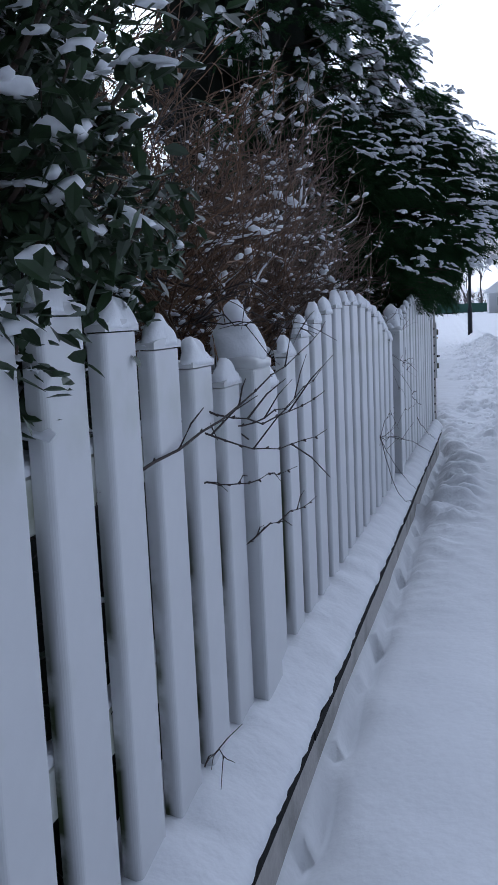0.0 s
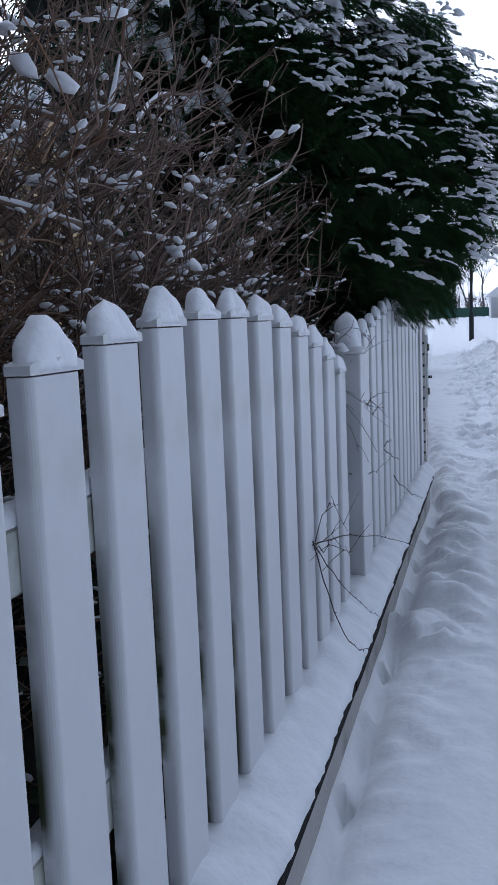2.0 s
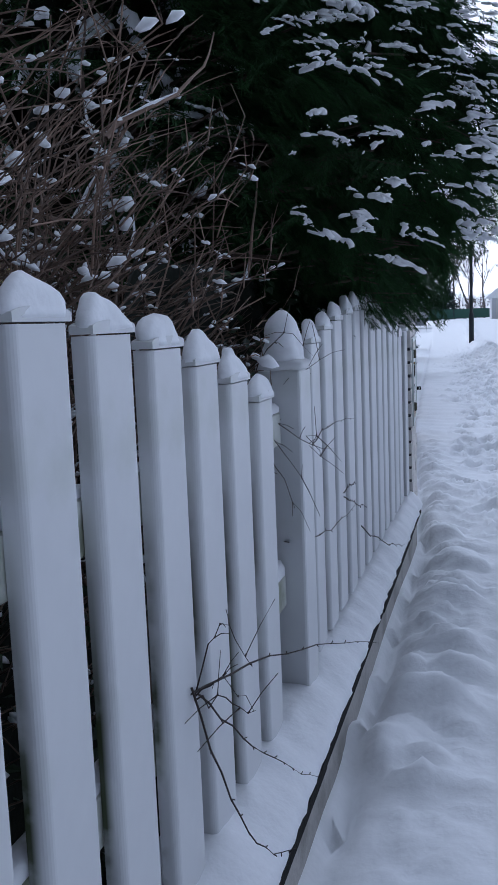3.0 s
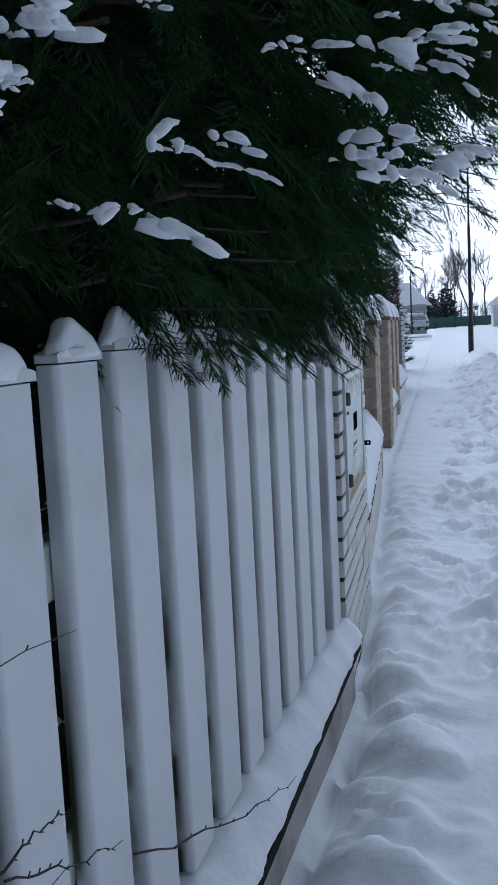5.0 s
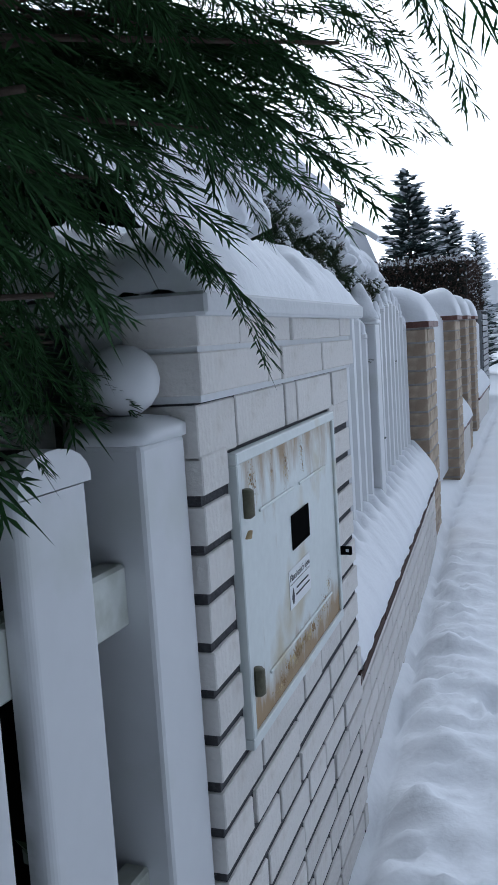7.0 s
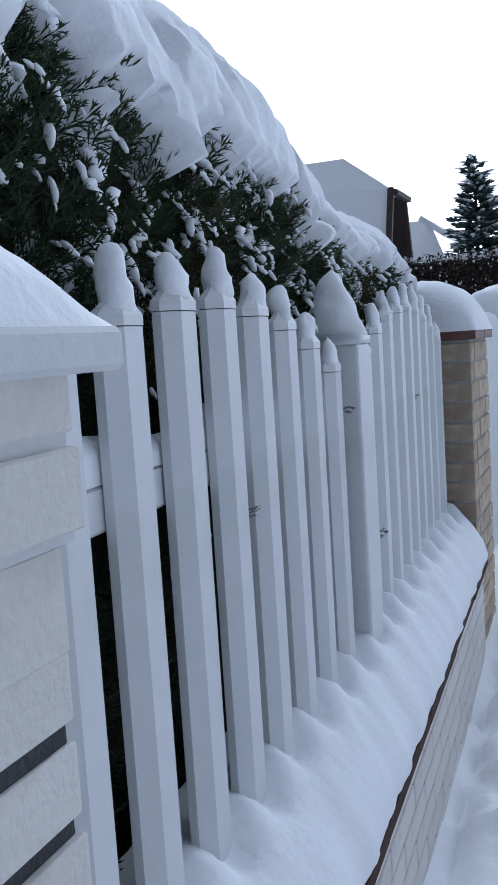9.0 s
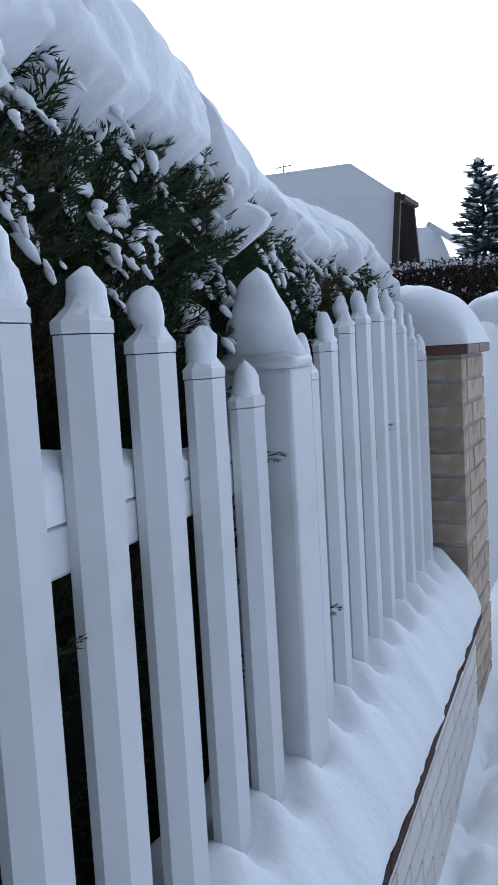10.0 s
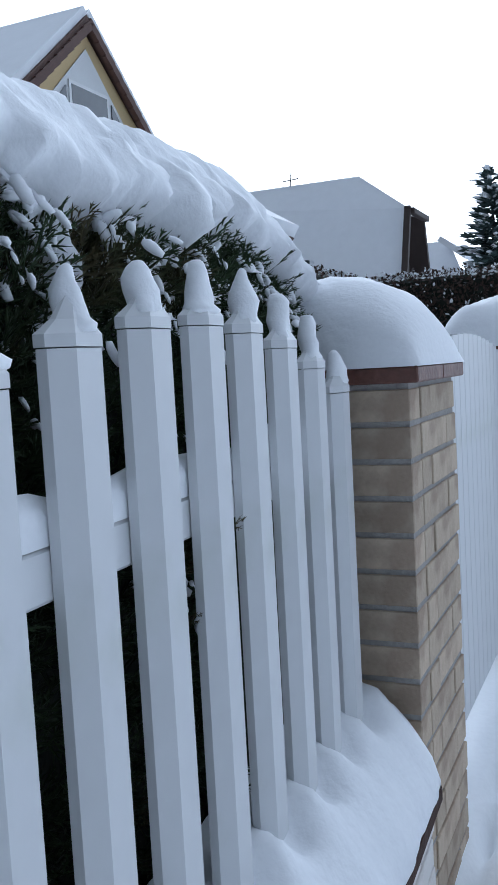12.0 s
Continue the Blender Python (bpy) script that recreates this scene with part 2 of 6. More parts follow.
def pad(name, seed, level=3, balls=6):
    """A rounded snow pad about one unit long: heaps melted into one skin, flatter below."""
    rng = random.Random(seed * 17 + 5)
    heaps = []
    for b in range(balls):
        t = (b + 0.5) / balls - 0.5
        heaps.append((Vector((t * 0.72, rng.uniform(-0.22, 0.22), rng.uniform(-0.03, 0.08) - 0.16 * t - 0.22 * t * t)), rng.uniform(0.15, 0.25) * (1 - 0.45 * abs(t))))
    bm = bmesh.new()
    bmesh.ops.create_icosphere(bm, subdivisions=level, radius=1)
    for q in bm.verts:
        d, r = q.co.normalized(), 0.62
        while r > 0.05 and sum(math.exp(-1.1 * ((d * r - c) / w).length_squared) for c, w in heaps) < 0.55:
            r -= 0.012
        k = r * (1 + (0.16 if level > 2 else 0.08) * noise.noise(d * 3.0 + Vector((seed, 0, 0))) + (0.09 if level > 2 else 0.0) * noise.noise(d * 7.5 + Vector((seed, 3, 0))))
        q.co = Vector((d.x * k, d.y * k, d.z * k * (1.0 if d.z > 0 else 0.75)))
    return from_bm(name, bm, True)


def drape(name, seed, nx=20, ny=16):
    """Snow lying on a drooping spray, about one unit long: fingers run together, ragged at the rim, sagging at the tip."""
    rng = random.Random(seed * 19 + 7)
    fingers = [((-0.42, rng.uniform(-0.05, 0.05)), (0.40, rng.uniform(-0.08, 0.08)), rng.uniform(0.10, 0.15))]
    for k in range(rng.randrange(4, 7)):
        x = rng.uniform(-0.38, 0.22)
        a, l = rng.choice((-1, 1)) * radians(rng.uniform(25, 60)), rng.uniform(0.16, 0.36)
        fingers.append(((x, 0), (x + l * math.cos(a), l * math.sin(a)), rng.uniform(0.06, 0.11)))
    X, Y = np.meshgrid(np.linspace(-0.62, 0.66, nx), np.linspace(-0.48, 0.48, ny), indexing="ij")
    F = np.zeros_like(X)
    for (x0, y0), (x1, y1), r in fingers:
        t = np.clip(((X - x0) * (x1 - x0) + (Y - y0) * (y1 - y0)) / ((x1 - x0) ** 2 + (y1 - y0) ** 2), 0, 1)
        F += np.exp(-((X - x0 - t * (x1 - x0)) ** 2 + (Y - y0 - t * (y1 - y0)) ** 2) / r ** 2)
    N = np.array([[noise.noise(Vector((x * 5, y * 5, seed))) * 0.30 + noise.noise(Vector((x * 13, y * 13, seed))) * 0.20 for y in Y[0]] for x in X[:, 0]])
    F = F + N
    inside = F > 0.42
    X0, Y0 = X.copy(), Y.copy()
    T = np.sqrt(np.clip((F - 0.42) / 1.1, 0, 1)) * (0.24 + 0.16 * N)
    D = -0.22 * (X + 0.5) ** 2 - 0.55 * Y ** 2
    top = np.where(inside, D + T, D - 0.03)
    low = np.where(inside, D - 0.05 * np.sqrt(np.clip((F - 0.42) / 0.8, 0, 1)), D - 0.03)
    for i in range(nx):                                       # draw the rim in to the true outline
        for j in range(ny):
            if not inside[i, j]:
                near = [(F[a, b], a, b) for a in range(max(0, i - 1), min(nx, i + 2)) for b in range(max(0, j - 1), min(ny, j + 2)) if inside[a, b]]
                if near:
                    g, a, b = max(near)
                    t = 0.9 * (0.42 - F[i, j]) / (g - F[i, j])
                    X[i, j], Y[i, j] = X[i, j] + (X0[a, b] - X[i, j]) * t, Y[i, j] + (Y0[a, b] - Y[i, j]) * t
    v = [(x, y, z) for x, y, z in zip(X.ravel(), Y.ravel(), top.ravel())] + [(x, y, z - 0.004) for x, y, z in zip(X.ravel(), Y.ravel(), low.ravel())]
    c, f = nx * ny, []
    for i in range(nx - 1):
        for j in range(ny - 1):
            if inside[i, j] or inside[i + 1, j] or inside[i, j + 1] or inside[i + 1, j + 1]:
                q = (i * ny + j, (i + 1) * ny + j, (i + 1) * ny + j + 1, i * ny + j + 1)
                f += [q, tuple(c + k for k in q[::-1])]
    used = sorted({k for q in f for k in q})
    where = {k: n for n, k in enumerate(used)}
    return mesh(name, [v[k] for k in used], [tuple(where[k] for k in q) for q in f], smooth=True)


def tube_arrays(paths, sides=4):
    """Arrays of joined tapered tubes; each path is a list of (point, radius)."""
    vs, fs, n = [], [], 0
    for path in paths:
        m = len(path)
        for j, (p, r) in enumerate(path):
            q = path[min(j + 1, m - 1)][0] - path[max(j - 1, 0)][0]
            q = q.normalized() if q.length > 1e-9 else Vector((0, 0, 1))
            a = q.orthogonal().normalized()
            b = q.cross(a)
            for i in range(sides):
                t = math.tau * i / sides
                vs.append(p + (a * math.cos(t) + b * math.sin(t)) * r)
        for j in range(m - 1):
            for i in range(sides):
                k = (i + 1) % sides
                fs.append((n + j * sides + i, n + j * sides + k, n + (j + 1) * sides + k, n + (j + 1) * sides + i))
        n += m * sides
    return vs, fs


def tubes(name, paths, sides=4, smooth=True):
    vs, fs = tube_arrays(paths, sides)
    return bulk(name, [tuple(v) for v in vs], fs, smooth)


def scatter(name, kinds, mats):
    """One joined mesh of many copies: kinds is a list of (verts, faces) arrays, mats a list of (kind, 4x4)."""
    vs, fs, n = [], [], 0
    for k, m in mats:
        v, f = kinds[k]
        m = np.array(m)
        vs.append(v @ m[:3, :3].T + m[:3, 3])
        fs.append(f + n)
        n += len(v)
    return bulk(name, np.concatenate(vs), np.concatenate(fs))


def arrays_of(me):
    v = np.array([p.co[:] for p in me.vertices])
    me.calc_loop_triangles()
    f = np.array([t.vertices[:] for t in me.loop_triangles])
    bpy.data.meshes.remove(me)
    return v, f


# ---------------------------------------------------------------- plan of the street front
S1, S2 = 0.0735, -0.040                                   # the two fences lean slightly off the gas cabinet's face
def picket_x1(y): return -0.337 + S1 * (y - 4.013)
def picket_x2(y): return -0.215 + S2 * (y - 11.0)
def edge_x1(y): return -0.368 + 0.0612 * (y - 1.53)
def edge_x2(y): return S2 * (y - 9.40)
R1, R2 = -math.atan(S1), -math.atan(S2)
BOX_Y0, BOX_Y1, BOX_TOP = 8.315, 9.42, 1.43


# ---------------------------------------------------------------- ground: one sheet of snow to the horizon
def spread(lo, hi, fine, centre0, centre1, far):
    mid = list(np.arange(centre0, centre1, fine))
    up, step, p = [], fine, centre1
    while p < hi:
        up.append(p)
        step *= 1.22
        p += step
    dn, step, p = [], fine, centre0
    while p > lo:
        step *= 1.3
        p -= step
        dn.append(p)
    return np.array(dn[::-1] + mid + up + [hi])


def wall_foot(y): return edge_x1(y) if y < 8.4 else (0.0 if y < 9.4 else edge_x2(min(y, 14)))


def ground_height(x, y):
    """The broad lie of the snow: soft swells, a crack along the wall's foot, the ploughed bank and the rise far off."""
    v = Vector((x, y, 0))
    d = x - wall_foot(y)
    s = 0.05 * noise.noise(v * 0.55) + 0.012 * noise.noise(v * 4)
    if d < 0:
        return s + 0.02
    if d < 1.2:
        near = math.exp(-((d - 0.22) / 0.20) ** 2) * min(1, max(0.15, (y - 3.0) / 3.0)) * (1 if y < 12 else math.exp(-(y - 12) / 1.2))
        s += near * (0.025 + 0.035 * noise.noise(Vector((x * 5.0, y * 4.2, 3))) + 0.025 * noise.noise(v * 15))
        s -= 0.11 * math.exp(-(d / 0.05) ** 2) * max(0.0, 0.45 + 0.9 * noise.noise(Vector((0, y * 4, 1))))
    if 10 < y < 85:
        k = min(1, (y - 10) / 14) * max(0, 1 - max(0, y - 55) / 30)
        bank = math.exp(-((d - 1.85 - 0.006 * y) / 0.62) ** 2)
        s += k * bank * (0.24 + 0.24 * noise.noise(Vector((x * 1.3, y * 0.8, 5))) + 0.16 * noise.noise(Vector((x * 3.2, y * 2.2, 6))) + 0.10 * noise.noise(v * 6.5))
    rise = min(1, max(0, (y - 42) / 50))
    return s + 0.95 * rise * rise * (3 - 2 * rise)


gx = spread(-1500, 1500, 0.029, -0.6, 2.4, 1.22)
gy = np.concatenate([spread(-300, 13.0, 0.033, 0.9, 13.0, 1.22)[:-1], np.arange(13.04, 34.0, 0.06), spread(34.0, 2500, 0.1, 34.0, 34.05, 1.22)[1:]])
GH = np.array([[ground_height(x, y) for x in gx] for y in gy])


def press(cx, cy, rx, ry, turn, shape):
    """Raises or dents the snow within an ellipse; shape gets the squared relative radius."""
    r = max(rx, ry)
    i0, i1, j0, j1 = np.searchsorted(gx, cx - 1.4 * r), np.searchsorted(gx, cx + 1.4 * r), np.searchsorted(gy, cy - 1.4 * r), np.searchsorted(gy, cy + 1.4 * r)
    if i1 <= i0 or j1 <= j0:
        return
    X, Y = np.meshgrid(gx[i0:i1] - cx, gy[j0:j1] - cy)
    c, n = math.cos(turn), math.sin(turn)
    q = ((X * c + Y * n) / rx) ** 2 + ((Y * c - X * n) / ry) ** 2
    GH[j0:j1, i0:i1] = shape(GH[j0:j1, i0:i1], q)


rgg = random.Random(41)
for k in range(420):                                          # shovelled clods along the wall's foot
    y = rgg.uniform(1.3, 12.9)
    size = min(1.0, 0.30 + 0.70 * max(0.0, (y - 3.2) / 3.0)) * (1.0 if 5.5 < y < 8.6 else 0.60)
    d = abs(rgg.gauss(0.0, 0.24)) * size + 0.07
    r, h = rgg.uniform(0.03, 0.125) * size, rgg.uniform(0.006, 0.045) * size * math.exp(-max(0, d - 0.24) / 0.14)
    base = ground_height(wall_foot(y) + d, y)
    press(wall_foot(y) + d, y, r * rgg.uniform(1.0, 1.7), r * rgg.uniform(0.7, 1.1), rgg.uniform(-0.6, 0.6),
          lambda g, q, h=h, b=base: g + h * np.clip(1 - q, 0, 1) ** 0.6 * np.clip(1.5 - (g - b) / 0.08, 0, 1))
for k in range(560):                                          # boot prints, and the crumbs thrown up beside them
    y = 8.6 + 32 * rgg.random() ** 1.3
    x = rgg.gauss(0.85 + 0.012 * (y - 10), 0.30)
    if x < wall_foot(y) + 0.42 + 0.10 * noise.noise(Vector((0, y, 2))):
        continue
    deep, a = rgg.uniform(0.025, 0.065), rgg.gauss(0, 0.3)
    press(x, y, 0.075, 0.16, a, lambda g, q, deep=deep: g - deep * np.clip(1.15 - q, 0, 1) ** 0.6 + 0.018 * np.exp(-((np.sqrt(q) - 1.25) / 0.22) ** 2))
    for c in range(2):
        r = rgg.uniform(0.025, 0.07)
        press(x + rgg.gauss(0, 0.14), y + rgg.gauss(0, 0.2), r, r * 1.2, a, lambda g, q, h=r * 0.5: g + h * np.clip(1 - q, 0, 1) ** 0.7)
GX, GY = np.meshgrid(gx, gy)
gv = np.stack([GX.ravel(), GY.ravel(), GH.ravel()], axis=1)
nx = len(gx)
j, i = np.meshgrid(np.arange(len(gy) - 1), np.arange(nx - 1), indexing="ij")
q = (j * nx + i).ravel()
gf = np.stack([q, q + 1, q + nx + 1, q + nx], axis=1)
ground = part("ground", bulk("ground", gv, gf, True), SNOW_GROUND)
tagged(ground, "snow-covered pavement with boot prints and shovelled banks", "ground", kind="structure")


# ---------------------------------------------------------------- low walls with coping and the snow lying on them
def strip_wall(name, label, y0, y1, edge, top, depth, face_mat, coping_mat, proud):
    """A low garden wall along the street, in plan between y0 and y1, with a tile coping."""
    root = thing(name, label, "low wall", kind="structure")
    a, b = edge(y0), edge(y1)
    out = [(a - proud, y0), (b - proud, y1), (b - depth, y1), (a - depth, y0)]
    part("wall_body", prism("wall_body", out, -0.35, top - 0.035), face_mat, root)
    n = max(1, round((y1 - y0) / 0.6))
    for i in range(n):
        u, v = y0 + (y1 - y0) * i / n, y0 + (y1 - y0) * (i + 1) / n - 0.006
        t = random.uniform(-0.003, 0.003)
        part("coping_tile", prism("coping_tile", [(edge(u) + t, u), (edge(v) + t, v), (edge(v) - depth - 0.02, v), (edge(u) - depth - 0.02, u)], top - 0.033, top), coping_mat, root)
    return root


def ledge_snow(name, label, y0, y1, edge, back, top, rise, seed, hollow, pitch, first, edge_thick=0.02):
    """Snow lying on a coping: thin at the lip, heaped against the pickets and hollowed a little round each of them."""
    ys = np.arange(y0, y1 + 0.001, 0.025)
    m = 18
    v, f = [], []
    for y in ys:
        e, b = edge(y) + 0.006, back(y)
        wob = 0.010 * noise.noise(Vector((0, y * 9, seed))) + 0.006 * noise.noise(Vector((0, y * 31, seed)))
        phase = (y - first) / pitch
        scallop = (0.5 + 0.5 * math.cos(math.tau * phase)) * hollow
        for k in range(m):
            s = k / (m - 1)
            if k == 0:
                x, z = e + wob - 0.006, top + 0.001
            else:
                s2 = (k - 1) / (m - 2)
                x = e + wob + (b - 0.12 - e) * s2
                shape = min(1.0, s2 * (e - b + 0.12) / max(0.02, e - b - 0.015))
                z = top + edge_thick * min(1, s2 * 9 + 0.55) + rise * (shape ** 0.8) - scallop * math.exp(-((x - b - 0.012) / 0.034) ** 2)
                z += 0.012 * noise.noise(Vector((x * 6, y * 6, seed))) + 0.005 * noise.noise(Vector((x * 25, y * 25, seed)))
            v.append((x, y, z))
    n = len(ys)
    for j in range(n - 1):
        for k in range(m - 1):
            f.append((j * m + k, (j + 1) * m + k, (j + 1) * m + k + 1, j * m + k + 1))
    for j, rev in ((0, False), (n - 1, True)):                      # closed ends
        base = [len(v) + k for k in range(m)]
        for k in range(m):
            x, y, z = v[j * m + k]
            v.append((x, y, top - 0.002))
        for k in range(m - 1):
            q = (j * m + k, j * m + k + 1, base[k + 1], base[k])
            f.append(q[::-1] if rev else q)
    ob = part(name, bulk(name, v, f, True), SNOW)
    return tagged(ob, label, "snow", kind="stuff")


low_wall_1 = strip_wall("low_wall", "low rendered garden wall with dark tile coping under snow", -1.5, 8.34, edge_x1, 0.227, 0.34, PLASTER, COPING, 0.03)
low_wall_2 = strip_wall("low_wall", "low pale brick garden wall with brown tile coping under snow", 9.40, 12.75, edge_x2, 0.455, 0.40, MORTAR_PALE, COPING_BROWN, 0.028)
ledge_snow("snow_on_low_wall", "smooth snow lying along the dark wall coping", -1.5, 8.33, edge_x1, picket_x1, 0.227, 0.075, 1.0, 0.01, 0.2, 4.0)
ledge_snow("snow_on_low_wall", "deep snow heaped along the brown wall coping", 9.43, 12.74, edge_x2, picket_x2, 0.455, 0.215, 2.0, 0.06, 0.1715, 10.886, 0.03)


# ---------------------------------------------------------------- picket fences
def arch_cap(name, w, d, h, chamfer):
    """A picket's cap: a short collar with a rounded arch across its width."""
    n = 9
    v, f = [], []
    prof = [(-w / 2 - 0.003, 0), (w / 2 + 0.003, 0), (w / 2 + 0.003, 0.012)] + [(w / 2 * math.cos(math.pi * k / n), 0.012 + h * math.sin(math.pi * k / n)) for k in range(1, n)] + [(-w / 2 - 0.003, 0.012)]
    m = len(prof)
    for x in (0.003, -d - 0.003):
        v += [(x, y, z) for y, z in prof]
    f = [tuple(range(m)), tuple(range(m, 2 * m))[::-1]] + [(i, m + i, m + (i + 1) % m, (i + 1) % m) for i in range(m)]
    return mesh(name, v, f)


def peak_cap(name, outline, h, ridge):
    """A low pointed cap over a chamfered picket."""
    n = len(outline)
    cx, cy = sum(p[0] for p in outline) / n, sum(p[1] for p in outline) / n
    rings = [(1.05, 0.0), (1.05, 0.014), (0.62, 0.03), (ridge, h)]
    v, f = [], []
    for s, z in rings:
        v += [(cx + (x - cx) * s, cy + (y - cy) * s, z) for x, y in outline]
    for j in range(len(rings) - 1):
        f += [(j * n + i, j * n + (i + 1) % n, (j + 1) * n + (i + 1) % n, (j + 1) * n + i) for i in range(n)]
    f += [tuple(range(n))[::-1], tuple(range((len(rings) - 1) * n, len(rings) * n))]
    return mesh(name, v, f)


def rounded(w, d, r, n=5):
    """Plan outline of a hollow plastic picket with softly rounded front corners."""
    arc = [(r * (1 - math.sin(a)), r * (1 - math.cos(a))) for a in np.linspace(0, math.pi / 2, n + 1)]
    near = [(-x, -w / 2 + y) for x, y in arc]
    return [(-d, -w / 2)] + near + [(x, -y) for x, y in near[::-1]] + [(-d, w / 2)]


def chamfered(w, d, cx, cy):
    """Plan outline of a picket: front at x=0, back at x=-d, chamfered front corners."""
    return [(-d, -w / 2), (-cx, -w / 2), (0, -w / 2 + cy), (0, w / 2 - cy), (-cx, w / 2), (-d, w / 2)]


CAP_ARCH, CAP_LOW = arch_cap("cap", 0.138, 0.031, 0.035, 0.0), arch_cap("cap", 0.138, 0.031, 0.008, 0.0)
OUT1, OUT2 = rounded(0.138, 0.033, 0.013), chamfered(0.104, 0.034, 0.020, 0.026)
CAP_PEAK = peak_cap("cap", OUT2, 0.06, 0.16)


def snow_on_arch(i):
    """A wind-set wedge of snow: as wide as the cap at its foot, drawn up to a blunt crest off centre."""
    h, lean = random.uniform(0.048, 0.064), random.uniform(0.002, 0.022)
    widths = [(0.0, 0.070), (0.13, 0.070), (0.30, 0.065), (0.48, 0.056), (0.66, 0.044), (0.82, 0.029), (0.93, 0.016), (1.0, 0.004)]
    return loft("snow_cap", [(-0.0125 - 0.005 * u, -lean * u ** 0.8, -0.004 + (h + 0.004) * u, 0.0185 * (1 - 0.75 * u ** 4), q * random.uniform(0.96, 1.02)) for u, q in widths], 22, 3.6, 0.009, i * 3.1, 24)


def snow_on_peak(i):
    h, lean = random.uniform(0.080, 0.108), random.uniform(-0.008, 0.012)
    w = random.uniform(0.85, 1.1)
    return loft("snow_cap", [(-0.019, 0, 0.016, 0.018, 0.036), (-0.02, 0, 0.024, 0.022, 0.037 * w), (-0.021, -lean * 0.4, 0.034, 0.020, 0.029 * w), (-0.022, -lean * 0.6, 0.050, 0.021, 0.028 * w),
                             (-0.023, -lean, 0.064, 0.019, 0.024 * w), (-0.023, -lean, h * 0.86, 0.014, 0.016), (-0.023, -lean, h * 0.97, 0.008, 0.009), (-0.023, -lean, h, 0.003, 0.003)], 18, 2.2, 0.011, 40 + i * 2.3, 28)


def picket_panel(label, front, rz, far_edges, tops, bottom, style, rails, y0, y1, group, bare=99):
    root = thing("picket_fence", label, "picket fence", (front(y0), y0, 0), rz, group)
    out, w, capm, snowf = (OUT1, 0.138, CAP_ARCH, snow_on_arch) if style == 1 else (OUT2, 0.104, CAP_PEAK, snow_on_peak)
    for i, (fe, top) in enumerate(zip(far_edges, tops)):
        ob = part("picket", prism("picket", out, bottom, top), PVC_GRIME if style == 1 else PVC, root, at=(random.uniform(-0.0015, 0.0015), (fe - w / 2 + (0.0 if style == 1 else 0.002) - y0) / math.cos(rz), 0))
        ob.rotation_euler = (random.uniform(-0.003, 0.003), 0, random.uniform(-0.012, 0.012))
        part("cap", CAP_LOW if style == 1 and i < bare else capm, PVC, ob, at=(0, 0, top + (0.0025 if style == 1 else 0.0015)))
        if i >= bare:
            continue
        part("snow_cap", snowf(i + int(y0 * 10)), SNOW, ob, "fresh snow heaped on the picket cap", at=(0, 0, top + (0.012 if style == 1 else 0.0)))
    d = 0.032 if style == 1 else 0.033
    for z, h in rails:
        part("rail", box("rail", -d - 0.045, -d - 0.003, 0, (y1 - y0) / math.cos(rz), z, z + h, 0.005), PVC if style == 2 else PVC_OLD, root)
        if bare < 99:
            continue
        n = int((y1 - y0) / 0.05)
        v, f = [], []
        for k in range(n + 1):
            u = (y1 - y0) * k / n
            hh = (0.035 if style == 1 else 0.075) * (0.75 + 0.6 * noise.noise(Vector((u * 3, z * 5, y0)))) + 0.012 * noise.noise(Vector((u * 14, z, y0)))
            for x, t in ((-d - 0.004, 0.0), (-d - 0.004, 0.55), (-d - 0.016, 1.0), (-d - 0.034, 0.9), (-d - 0.047, 0.0)):
                v.append((x, u, z + h + max(0.004, hh) * t))
        for k in range(n):
            for c in range(4):
                f.append((k * 5 + c, (k + 1) * 5 + c, (k + 1) * 5 + c + 1, k * 5 + c + 1))
        part("rail_snow", bulk("rail_snow", v, f, True), SNOW, root, "snow lying along the rail")
    return root


def arch(c, peak, k, edges): return [peak - k * (y - c) ** 2 for y in edges]


e1 = [2.147 - 0.208 * i for i in range(14)][::-1]
e2 = [2.52] + [2.767 + 0.2086 * i for i in range(13)]
e3 = [8.04 - 0.199 * i for i in range(12)][::-1]
e4 = [10.931 - 0.171 * i for i in range(9)][::-1]
e5 = [11.276 + 0.1715 * i for i in range(9)]
G1, G2 = "pickets along the rendered wall", "pickets along the brick wall"
RAILS1, RAILS2 = ((0.55, 0.09), (1.0, 0.09)), ((0.56, 0.08), (1.215, 0.062))
picket_panel("white plastic picket panel with arched top, caps heaped with snow", picket_x1, R1, e1, arch(0.83, 1.345, 0.115, e1), 0.25, 1, RAILS1, -0.70, 2.20, G1)
picket_panel("white plastic picket panel with arched top, hung with bare twigs", picket_x1, R1, e2, arch(3.95, 1.345, 0.115, e2), 0.25, 1, RAILS1, 2.355, 5.47, G1)
picket_panel("white plastic picket panel with arched top under cypress boughs", picket_x1, R1, e3, arch(6.87, 1.365, 0.10, e3), 0.325, 1, RAILS1, 5.62, 8.17, G1, 9)
picket_panel("white narrow picket fence with arched top and tall snow tips", picket_x2, R2, e4, arch(10.22, 1.50, 0.27, e4), 0.46, 2, RAILS2, 9.43, 10.95, G2)
picket_panel("white narrow picket fence with arched top beside a brick pillar", picket_x2, R2, e5, arch(11.96, 1.518, 0.27, e5), 0.46, 2, RAILS2, 11.10, 12.72, G2)


